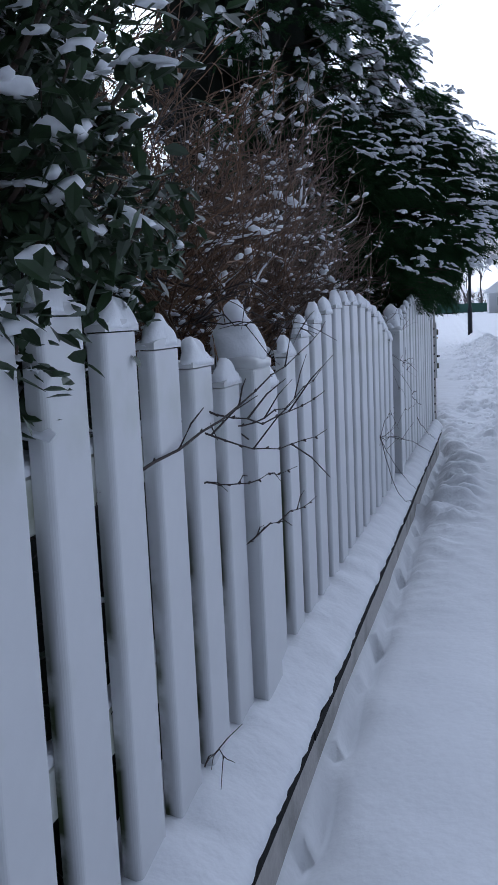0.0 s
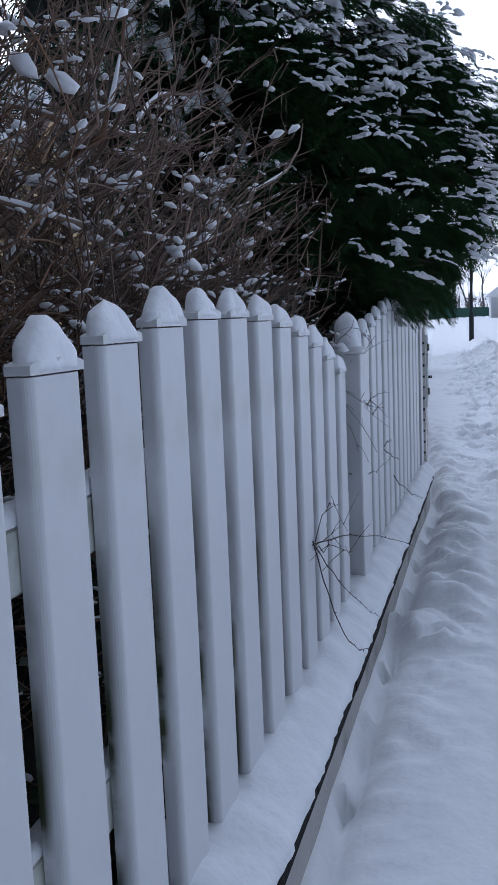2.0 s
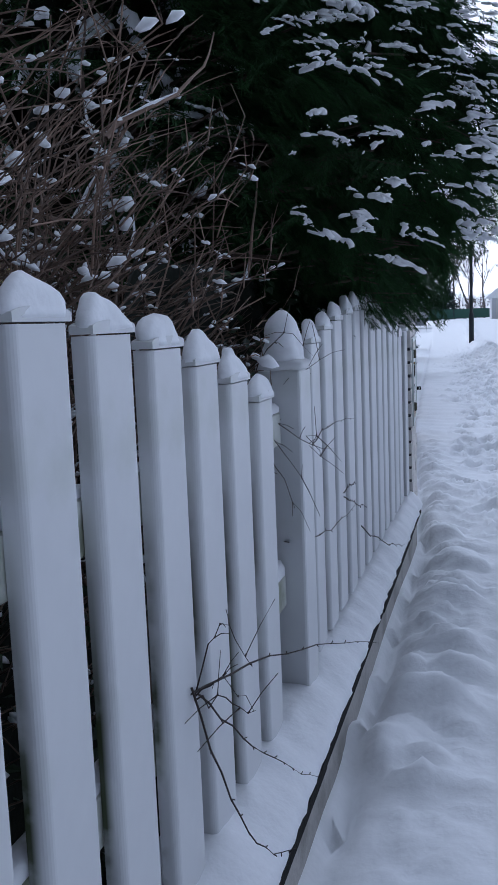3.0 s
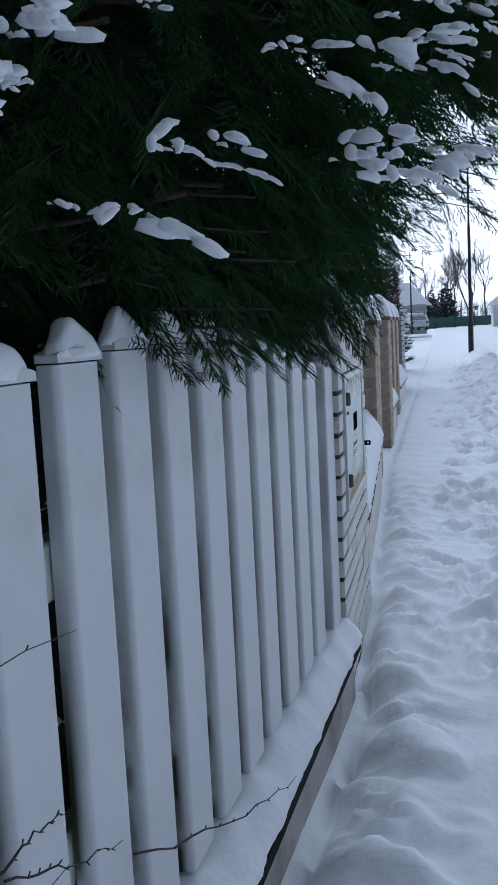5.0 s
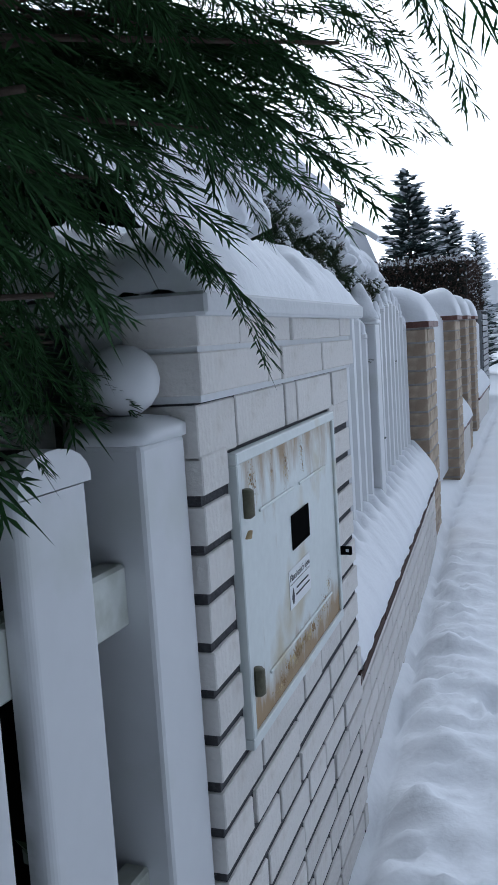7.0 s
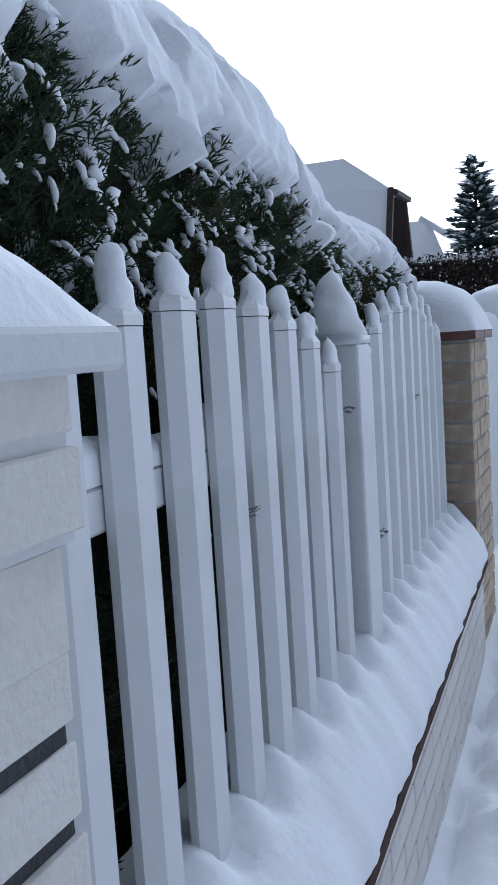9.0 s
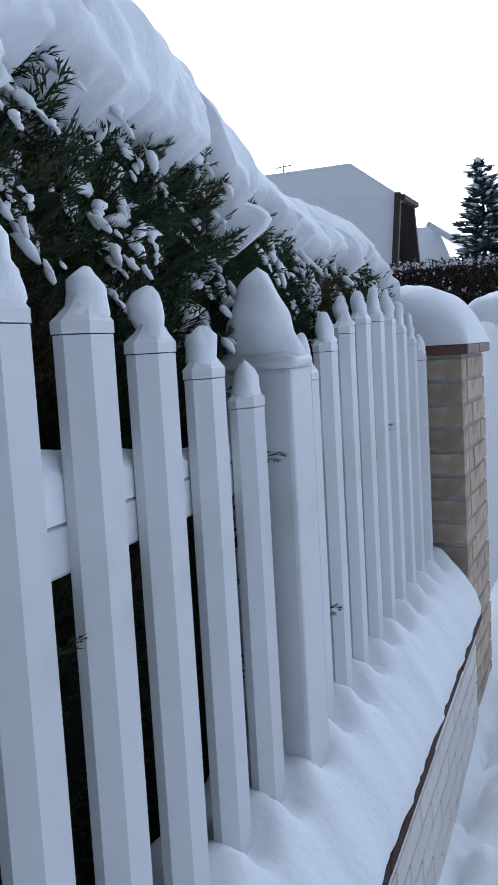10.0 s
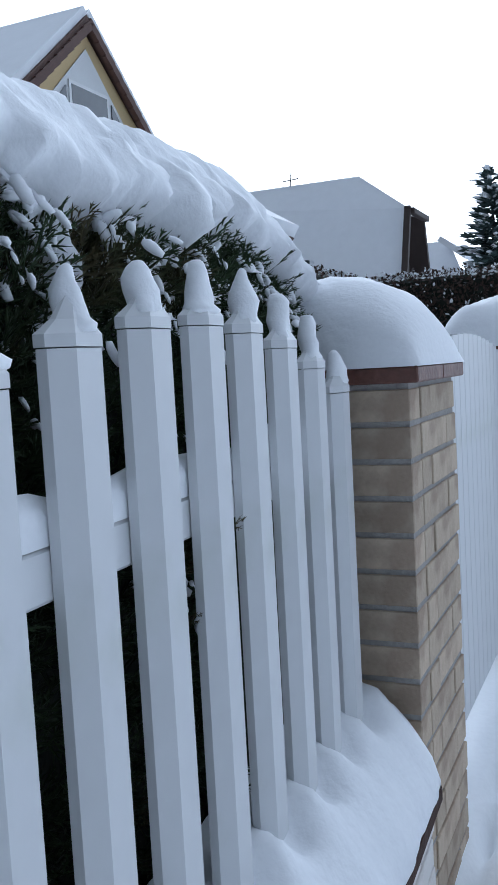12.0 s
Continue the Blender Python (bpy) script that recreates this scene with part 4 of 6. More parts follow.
def front_x(y, z):
    """The cypress's face towards the street: it stands back at its near end and towards the top."""
    x = float(np.interp(y, [5.5, 6.05, 6.45, 6.65, 7.3, 7.8, 8.4], [-0.75, -0.20, 0.09, 0.22, 0.29, 0.35, 0.42]))
    back = float(np.interp(z, [1.38, 1.48, 2.0, 2.2, 2.45, 2.9, 3.6], [0.16, 0.0, 0.0, 0.20, 0.36, 0.55, 0.95]))
    return x - back * (1.0 if y < 6.6 else max(0.35, 1.0 - (y - 6.6) / 1.2))


def too_near_path(w):
    if w.y < 8.2 and 1.3 < w.z < 3.0 and w.x > front_x(w.y, w.z) + 0.05 + 0.42 * min(1.0, max(0.0, w.y - 6.6)) * (1.0 if w.z > 1.55 else 0.3):
        return True
    return (w.x - 0.50) ** 2 + (w.z - 1.38) ** 2 < 0.27 ** 2 or (w.z < 1.27 and w.x > -0.75) or (w.z < 1.2 + 0.25 * max(0.0, 7.2 - w.y) and w.x > -0.6 and w.y < 6.4)


def cypress(tx, ty, seed):
    rng = random.Random(seed)
    root = thing("cypress_tree", "dark green cypress overhanging the fence, boughs laden with snow", "tree", (tx, ty, 0))
    o = Vector((tx, ty, 0))
    part("trunk", tubes("trunk", [[(Vector((0.04 * math.sin(k), 0.03 * k, k * 0.62)), 0.17 * (1 - k / 13)) for k in range(13)]], 10), BARK, root)
    mats, limbs, clumps, bits = [], [], [], []
    for n in range(508):
        z0 = 1.15 + 5.4 * (n / 330) ** 1.45 if n < 330 else rng.uniform(1.42, 2.9)
        a = rng.uniform(-1.6, 1.6) if rng.random() < 0.88 else rng.uniform(1.6, 4.6)
        ca, sa = math.cos(a), math.sin(a)
        reach = street_profile(z0 + 0.12) - tx
        side = 1.75 * max(0.15, 1 - max(0, z0 - 2.4) / 5.2)
        L = 1 / ((max(ca, 0.0) / reach) ** 2.6 + (abs(sa) / side) ** 2.6 + (max(-ca, 0) / 1.6) ** 2.6) ** (1 / 2.6) * rng.uniform(0.80, 1.0)
        st = Vector((0, 0, 0))
        if n >= 330:                                          # outer boughs over the fence
            a = rng.uniform(-0.75, 0.75)
            ca, sa = math.cos(a), math.sin(a)
            st = Vector((rng.uniform(0.5, 0.9), rng.uniform(-1.15, 1.0), 0))
            L = (reach - st.x) * rng.uniform(0.8, 1.05) / max(0.6, ca)
        if n >= 500:                                          # the last fronds beside the brick housing
            a = rng.uniform(-0.15, 0.35)
            ca, sa = math.cos(a), math.sin(a)
            st, z0, L = Vector((rng.uniform(0.8, 0.95), rng.uniform(0.80, 1.0), 0)), rng.uniform(1.76, 1.88), rng.uniform(0.55, 0.76)
        pts = []
        for k in range(7):
            t = k / 6
            zz = z0 + 0.26 * t - 0.26 * t * t + 0.03 * math.sin(7 * t + n)
            p = Vector((st.x + ca * L * t, st.y + sa * L * t + 0.03 * math.sin(6 * t + 2 * n), zz))
            if zz < 1.45 and tx + p.x > -0.75:
                p.z = 1.45 + 0.25 * (zz - 1.45)
            if k > 1 and too_near_path(o + p + Vector((0.06 * ca, 0, -0.04))):
                break
            pts.append(p)
        m = len(pts) - 1
        end = o + pts[-1]
        if m < 3 or n < 500 and end.y > 8.2 and end.x > -0.6 and end.z < 2.8 and (end.y > 8.38 or rng.random() < 0.6):
            continue
        limbs.append([(p, (0.005 if n >= 500 else 0.009 if n >= 330 else 0.015) * (1 - 0.85 * k / 6)) for k, p in enumerate(pts)])
        cnt = 8 if z0 > 3.2 else (15 if n >= 330 else 10)
        for s in range(cnt):
            t = (0.05 if n >= 330 else 0.34) + (0.95 if n >= 330 else 0.66) * ((s + rng.random()) / cnt)
            k = min(m - 1, int(t * m))
            p = pts[k].lerp(pts[k + 1], t * m - k)
            sgn = 1 if s % 2 else -1
            yaw = a + sgn * radians(rng.uniform(5, 62)) * (1.15 - 0.55 * t)
            l = rng.uniform(0.20, 0.38) * (1.15 - 0.35 * t)
            p = p + Vector((0, 0, rng.uniform(-0.10, 0.05)))
            mm = Matrix.Translation(p) @ rotation(yaw, radians(-rng.uniform(0, 10 if n >= 500 else 44 if n >= 330 and z0 < 1.9 else 32)), radians(rng.uniform(-30, 30))) @ Matrix.Scale(l, 4)
            if too_near_path(o + mm @ Vector((1.02, 0, -0.3))) or too_near_path(o + mm @ Vector((0.55, 0, -0.1))):
                continue
            tip = o + mm @ Vector((0.8, 0, -0.2))
            close = tip.z < 2.15 and tip.x > -0.45
            mats.append((rng.randrange(4) + (4 if close else (8 if z0 > 3.2 else 0)), mm))
            if ca > -0.4 and t > 0.45 and n < 500 and not (tip.x > -0.8 and tip.z < 2.6) and rng.random() < (0.66 if p.z > 1.95 else 0.30 if p.z > 1.62 else 0.08):
                u = rng.uniform(0.22, 0.72)
                flat = Matrix.Translation(mm @ Vector((0.40 + 0.25 * rng.random(), rng.uniform(-0.08, 0.08), -0.06))) @ rotation(yaw, -0.25 - 0.4 * rng.random(), rng.uniform(-0.3, 0.3))
                bits.append((rng.randrange(8), flat @ Matrix.Diagonal((l * u * 0.85, l * u * rng.uniform(0.5, 0.9), l * u * 0.95, 1))))
        if z0 < 4.8 and ca > -0.3 and n < 500:
            for t in (rng.uniform(0.6, 0.85), rng.uniform(0.86, 1.0)):
                if rng.random() < (0.95 if n >= 330 else 0.65):
                    k = min(m - 1, int(t * m))
                    clumps.append((pts[k].lerp(pts[k + 1], t * m - k), a))
    laden = []
    for n in range(580):                                      # laden outer tips: a fringe of sprays with a puff of snow lying on it
        low = n < 350
        if low:
            w = Vector((0, rng.uniform(5.9, 8.32), 1.46 + 1.25 * rng.random()))
            w.x = front_x(w.y, w.z) + rng.uniform(-0.04, 0.015) + 0.42 * min(1.0, max(0.0, w.y - 6.6)) * (1.0 if w.z > 1.55 else 0.3) * rng.uniform(0.75, 1.0)
            a = -1.0 + 0.5 * (w.y - 5.95) + rng.gauss(0, 0.2)
            if w.z > 2.6 and w.y > 7.4:
                continue
        else:
            z0, a = 2.5 + 2.6 * rng.random() ** 1.2, rng.uniform(-1.5, 0.6)
            reach, side = street_profile(z0) - tx, 1.7 * max(0.15, 1 - max(0, z0 - 2.4) / 5.2)
            L = 1 / ((max(math.cos(a), 0.0) / reach) ** 2.6 + (abs(math.sin(a)) / side) ** 2.6) ** (1 / 2.6) * rng.uniform(0.90, 1.0)
            w = o + Vector((math.cos(a) * L, math.sin(a) * L, z0))
        p = w - o
        if too_near_path(w + Vector((0.03, 0, -0.05))):
            continue
        for k in range(5):
            yaw = a + rng.gauss(0, 0.7)
            l = rng.uniform(0.17, 0.27)
            mm = Matrix.Translation(p - Vector((math.cos(yaw), math.sin(yaw), -0.05)) * 0.72 * l) @ rotation(yaw, radians(-rng.uniform(0, 30)), radians(rng.uniform(-20, 20))) @ Matrix.Scale(l, 4)
            if not too_near_path(o + mm @ Vector((1.02, 0, -0.4))):
                mats.append((rng.randrange(4) + (4 if low and w.x > -0.5 else 0), mm))
        laden.append((p, a, low))
    shade = bmesh.new()                                       # solid mass over the fence, its near-black colour painting the shade among dense sprays
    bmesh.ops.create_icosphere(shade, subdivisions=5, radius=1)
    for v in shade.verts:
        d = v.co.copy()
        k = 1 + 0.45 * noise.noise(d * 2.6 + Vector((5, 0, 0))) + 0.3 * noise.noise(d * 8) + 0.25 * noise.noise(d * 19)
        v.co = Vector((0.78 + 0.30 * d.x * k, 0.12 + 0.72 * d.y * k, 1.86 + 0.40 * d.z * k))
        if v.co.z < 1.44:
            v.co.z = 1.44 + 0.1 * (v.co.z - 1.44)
        if rng.random() < 0.38 and d.x > -0.3:
            yaw = math.atan2(0.5 * d.y, max(0.15, d.x)) + rng.uniform(-0.5, 0.5)
            mm = Matrix.Translation(v.co - d * 0.05) @ rotation(yaw, radians(-rng.uniform(-10, 40)), radians(rng.uniform(-35, 35))) @ Matrix.Scale(rng.uniform(0.15, 0.27), 4)
            if not too_near_path(o + mm @ Vector((1.02, 0, -0.3))) and not too_near_path(o + mm @ Vector((0.55, 0, -0.1))):
                mats.append((rng.randrange(4) + (4 if rng.random() < 0.5 else 0), mm))
                if rng.random() < 0.5 and d.z > -0.35:
                    clumps.append((v.co + Vector((0.17 * d.x, 0.20 * d.y, 0.02)), yaw))
    part("inner_foliage", from_bm("inner_foliage", shade, True), FOLIAGE_SHADE, root, "solid near-black mass painted as shade among the boughs")
    part("crown", scatter("crown", SPRAYS, mats), NEEDLE, root, "drooping flat sprays of dark green foliage")
    tagged(part("branchwork", tubes("branchwork", limbs, 5), BARK, root), kind="stuff")
    small = part("scattered_snow", scatter("scattered_snow", DRAPES, bits), SNOW, root, "ragged pads of snow lying on the sprays")
    small.data.polygons.foreach_set("use_smooth", [True] * len(small.data.polygons))
    tagged(small, kind="stuff")
    # solid near-black core: paints the crown's inner shade and closes off the sky
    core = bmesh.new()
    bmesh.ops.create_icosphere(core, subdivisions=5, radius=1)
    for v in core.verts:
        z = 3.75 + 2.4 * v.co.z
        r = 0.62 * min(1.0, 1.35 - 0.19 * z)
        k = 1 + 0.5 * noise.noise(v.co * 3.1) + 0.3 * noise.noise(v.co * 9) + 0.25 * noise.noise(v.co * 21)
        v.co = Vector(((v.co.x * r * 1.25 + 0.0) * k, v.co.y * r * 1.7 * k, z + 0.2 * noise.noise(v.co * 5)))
    part("inner_foliage", from_bm("inner_foliage", core, True), FOLIAGE_SHADE, root, "solid near-black core painted as the crown's inner shade")
    for p, a, low in laden:
        q = 0.35 + 0.65 * rng.random() ** 1.4
        ob = part("snow_clump", rng.choice(PUFFS), SNOW, root, at=p + (Vector((0.09, -0.12, 0.0) if p.y + ty < 6.75 else (0.04, -0.15, -0.02)) if low else Vector((0.01, 0, 0.03))))
        ob.scale = (0.19 * q, 0.16 * q, 0.13 * q) if low else (0.24 * q, 0.20 * q, 0.16 * q)
        ob.rotation_euler = (rng.uniform(-0.3, 0.3), rng.uniform(0.0, 0.5), a + rng.uniform(-1.0, 1.0))
    rng.shuffle(clumps)
    for p, a in clumps[:560]:
        if too_near_path(o + p + Vector((0.14, 0, -0.06))) or p.y + ty > 8.22 and p.x + tx > -0.7 and p.z < 2.6:
            continue
        if p.x + tx > -0.6 and p.z < 2.3:
            continue
        ob = part("snow_clump", rng.choice(PUFFS if p.z < 3.3 else CLUMPS), SNOW, root, at=p + Vector((0.10 * math.cos(a), 0.10 * math.sin(a), 0.03)))
        q = rng.uniform(0.4, 1.0)
        ob.scale = (0.21 * q, 0.16 * q, 0.15 * q)
        ob.rotation_euler = (rng.uniform(-0.3, 0.3), rng.uniform(0.0, 0.6), a + rng.uniform(-1.2, 1.2))
    return root


cypress(-1.45, 7.25, 3)


def bare_shrub(label, cx, cy, seed, stems, height, spread, mat, snow, street):
    """A leafless shrub: stems that rise and fan out, twigs on them, and shreds of snow caught in the forks."""
    rng = random.Random(seed)
    root = thing("bare_shrub", label, "shrub", (cx, cy, 0), 0, "leafless shrubs behind the fence")
    main, fine, forks, lying = [], [], [], []
    for s in range(stems):
        a = rng.uniform(0, math.tau)
        base = Vector((rng.gauss(0, 0.16), rng.gauss(0, 0.25), 0.05))
        lean = rng.uniform(0.1, 1.0) * spread
        h = height * rng.uniform(0.6, 1.05) * (1 - 0.25 * lean / spread)
        d = Vector((math.cos(a), math.sin(a), 0))
        pts = []
        for k in range(8):
            t = k / 7
            p = base + d * lean * t ** 1.5 + Vector((rng.gauss(0, 0.03), rng.gauss(0, 0.03), h * t))
            p.x = min(p.x, street - cx - abs(rng.gauss(0, 0.18)))
            pts.append(p)
        r0 = rng.uniform(0.004, 0.010)
        main.append([(p, r0 * (1 - 0.8 * k / 7)) for k, p in enumerate(pts)])
        for b in range(11):
            t = rng.uniform(0.22, 0.98)
            k = min(6, int(t * 7))
            p = pts[k].lerp(pts[k + 1], t * 7 - k)
            ta = a + rng.uniform(-1.6, 1.6)
            l = rng.uniform(0.18, 0.55)
            dd = Vector((math.cos(ta), math.sin(ta), rng.uniform(0.25, 1.2))).normalized()
            tw = []
            for kk in range(4):
                u = kk / 3
                q = p + dd * l * u + Vector((rng.gauss(0, 0.012), rng.gauss(0, 0.012), -0.05 * u * u))
                q.x = min(q.x, street - cx + 0.04)
                tw.append(q)
            fine.append([(q, 0.0030 * (1 - 0.7 * kk / 3)) for kk, q in enumerate(tw)])
            if rng.random() < snow * 1.7:
                forks.append(tw[1 + rng.randrange(2)])
            for c in range(2):
                q = tw[1 + rng.randrange(3)]
                ta2 = ta + rng.uniform(-1.2, 1.2)
                l2 = rng.uniform(0.06, 0.2)
                e = q + Vector((math.cos(ta2), math.sin(ta2), rng.uniform(-0.1, 1.0))).normalized() * l2
                e.x = min(e.x, street - cx + 0.06)
                fine.append([(q, 0.0022), (q.lerp(e, 0.5) + Vector((0, 0, 0.006)), 0.0018), (e, 0.001)])
    for b in range(stems // 3):                               # crooked limbs reaching sideways, snow along their upper side
        src = main[rng.randrange(stems)]
        p, r = src[rng.randrange(3, 7)][0].copy(), rng.uniform(0.005, 0.011)
        ta = rng.uniform(0, math.tau)
        d = Vector((math.cos(ta), math.sin(ta), rng.uniform(-0.1, 0.6))).normalized()
        limb, n = [(p, r)], rng.randrange(5, 9)
        for k in range(n):
            d = (d + Vector((rng.gauss(0, 0.22), rng.gauss(0, 0.22), rng.gauss(0.04, 0.16)))).normalized()
            p = p + d * rng.uniform(0.06, 0.13)
            p.x = min(p.x, street - cx + 0.02)
            limb.append((p.copy(), r * (1 - 0.7 * (k + 1) / n)))
        main.append(limb)
        if rng.random() < snow * 3.0:
            a0 = rng.randrange(0, 3)
            run = limb[a0:a0 + rng.randrange(3, 6)]
            lying.append([(q + Vector((0, 0, w * 0.9)), w * (0.3 if k in (0, len(run) - 1) else rng.uniform(0.8, 1.25))) for k, (q, w) in enumerate(run)])
            forks.append(run[0][0])
    if lying:
        tagged(part("branch_snow", tubes("branch_snow", lying, 6), SNOW, root, "snow lying along the upper side of limbs"), kind="stuff")
    tagged(part("stemwork", tubes("stemwork", main, 5), mat, root), kind="stuff")
    tagged(part("twigwork", tubes("twigwork", fine, 3), mat, root), kind="stuff")
    kinds = [arrays_of(lump("shred", 50 + k, 0.5, 1.5, 0.7, 1, 2)) for k in range(4)]
    mats = []
    for p in forks:
        q = rng.uniform(0.02, 0.06) * (1.9 if rng.random() < 0.15 else 1.0)
        mats.append((rng.randrange(4), Matrix.Translation(p + Vector((0, 0, 0.006))) @ rotation(rng.uniform(0, 6.3), rng.uniform(-0.6, 0.6), 0) @ Matrix.Diagonal((q * 1.6, q * 1.3, q * rng.uniform(0.8, 1.4), 1))))
    if mats:
        ob = part("caught_snow", scatter("caught_snow", kinds, mats), SNOW, root, "shreds of snow caught in the twigs")
        ob.data.polygons.foreach_set("use_smooth", [True] * len(ob.data.polygons))
        tagged(ob, kind="stuff")
    return root


bare_shrub("leafless red-brown shrub with upright shoots and a little snow", -0.95, 2.95, 11, 120, 2.5, 0.75, TWIG, 0.40, -0.56)
bare_shrub("leafless red-brown shrub, dense and tangled, a little snow", -0.95, 3.95, 12, 140, 2.45, 0.85, TWIG_GREY, 0.40, -0.50)
bare_shrub("leafless grey-brown shrub, tangled, with snow in its forks", -0.95, 4.95, 13, 140, 2.2, 0.80, TWIG_GREY, 0.38, -0.42)
bare_shrub("leafless grey-brown shrub crowding the fence post, snow in its forks", -0.80, 5.62, 18, 75, 1.85, 0.62, TWIG_GREY, 0.5, -0.34)
bare_shrub("leafless dark shrub deep in the garden", -2.0, 3.2, 14, 60, 2.9, 1.0, TWIG_DARK, 0.25, -0.9)
bare_shrub("leafless dark shrub deep in the garden", -2.1, 4.8, 15, 60, 2.9, 1.1, TWIG_DARK, 0.25, -0.9)
bare_shrub("leafless dark shrub with snow in its forks", -1.25, 2.2, 17, 95, 2.9, 0.6, TWIG_DARK, 0.4, -0.66)
bare_shrub("leafless dark shrub low behind the pickets", -1.2, 1.2, 16, 50, 1.9, 0.6, TWIG_DARK, 0.25, -0.62)


def evergreen_shrub(label, cx, cy, seed, z0, z1, rx, ry, leaves, clumps):
    rng = random.Random(seed)
    root = thing("evergreen_shrub", label, "shrub", (cx, cy, 0))
    leaf_v = np.array([(0, 0, 0), (0.35, -0.26, 0.03), (0.35, 0.26, 0.03), (0.75, -0.2, -0.02), (0.75, 0.2, -0.02), (1.05, 0, -0.1), (0.35, 0, -0.03), (0.75, 0, -0.07)])
    leaf_f = np.array([(0, 1, 6), (0, 6, 2), (1, 3, 7), (1, 7, 6), (6, 7, 4), (6, 4, 2), (3, 5, 7), (7, 5, 4)])
    paths, mats, tips = [], [], []
    for s in range(80):
        a, zz = rng.uniform(0, math.tau), rng.uniform(z0, z1)
        e = Vector((math.cos(a) * rx * rng.uniform(0.6, 1.05), math.sin(a) * ry * rng.uniform(0.6, 1.05), zz + 0.12))
        st = Vector((0, 0, max(0.1, zz - 0.6)))
        pts = [st.lerp(e, k / 6) + Vector((rng.gauss(0, 0.012), rng.gauss(0, 0.012), 0.10 * math.sin(math.pi * k / 6))) for k in range(7)]
        paths.append([(p, 0.010 * (1 - 0.8 * k / 6)) for k, p in enumerate(pts)])
        for c in range(leaves // 80):
            t = rng.uniform(0.3, 1.0)
            k = min(5, int(t * 6))
            p = pts[k].lerp(pts[k + 1], t * 6 - k) + Vector((rng.gauss(0, 0.035), rng.gauss(0, 0.035), rng.gauss(0, 0.03)))
            l = rng.uniform(0.030, 0.054)
            mats.append((0, Matrix.Translation(p) @ rotation(rng.uniform(0, 6.3), rng.uniform(-1.1, 0.25), rng.uniform(-0.7, 0.7)) @ Matrix.Scale(l, 4)))
        tips.append((pts[4].lerp(pts[5], rng.random()), math.atan2(e.y, e.x)))
    part("branchwork", tubes("branchwork", paths + [[(Vector((0, 0, 0.0)), 0.03), (Vector((0.02, 0.01, 1.2)), 0.024), (Vector((0, 0.03, z1)), 0.012)]], 5), BARK, root)
    part("leaves", scatter("leaves", [(leaf_v, leaf_f)], mats), LEAF, root, "glossy dark evergreen leaves")
    bits = []
    for k, mm in mats:
        if rng.random() < 0.035:
            u = rng.uniform(0.035, 0.10)
            bits.append((rng.randrange(10), Matrix.Translation(mm.translation + Vector((0, 0, 0.012))) @ rotation(rng.uniform(0, 6.3), rng.uniform(-0.5, 0.3), 0) @ Matrix.Diagonal((u * 1.3, u, u, 1))))
    small = part("scattered_snow", scatter("scattered_snow", SMALL_CLUMPS, bits), SNOW, root, "small pads of snow on the leaves")
    small.data.polygons.foreach_set("use_smooth", [True] * len(small.data.polygons))
    tagged(small, kind="stuff")
    for p, a in tips[:clumps]:
        q = rng.uniform(0.3, 0.95)
        ob = part("snow_clump", rng.choice(PUFFS), SNOW, root, at=p + Vector((0, 0, 0.03)))
        ob.scale = (0.24 * q, 0.17 * q, 0.12 * q)
        ob.rotation_euler = (rng.uniform(-0.2, 0.2), rng.uniform(-0.1, 0.4), a + rng.uniform(-0.4, 0.4))
    return root


evergreen_shrub("dark broad-leaved evergreen shrub, snow clumps over the fence top", -0.80, 1.32, 5, 1.22, 2.40, 0.44, 0.62, 12800, 60)

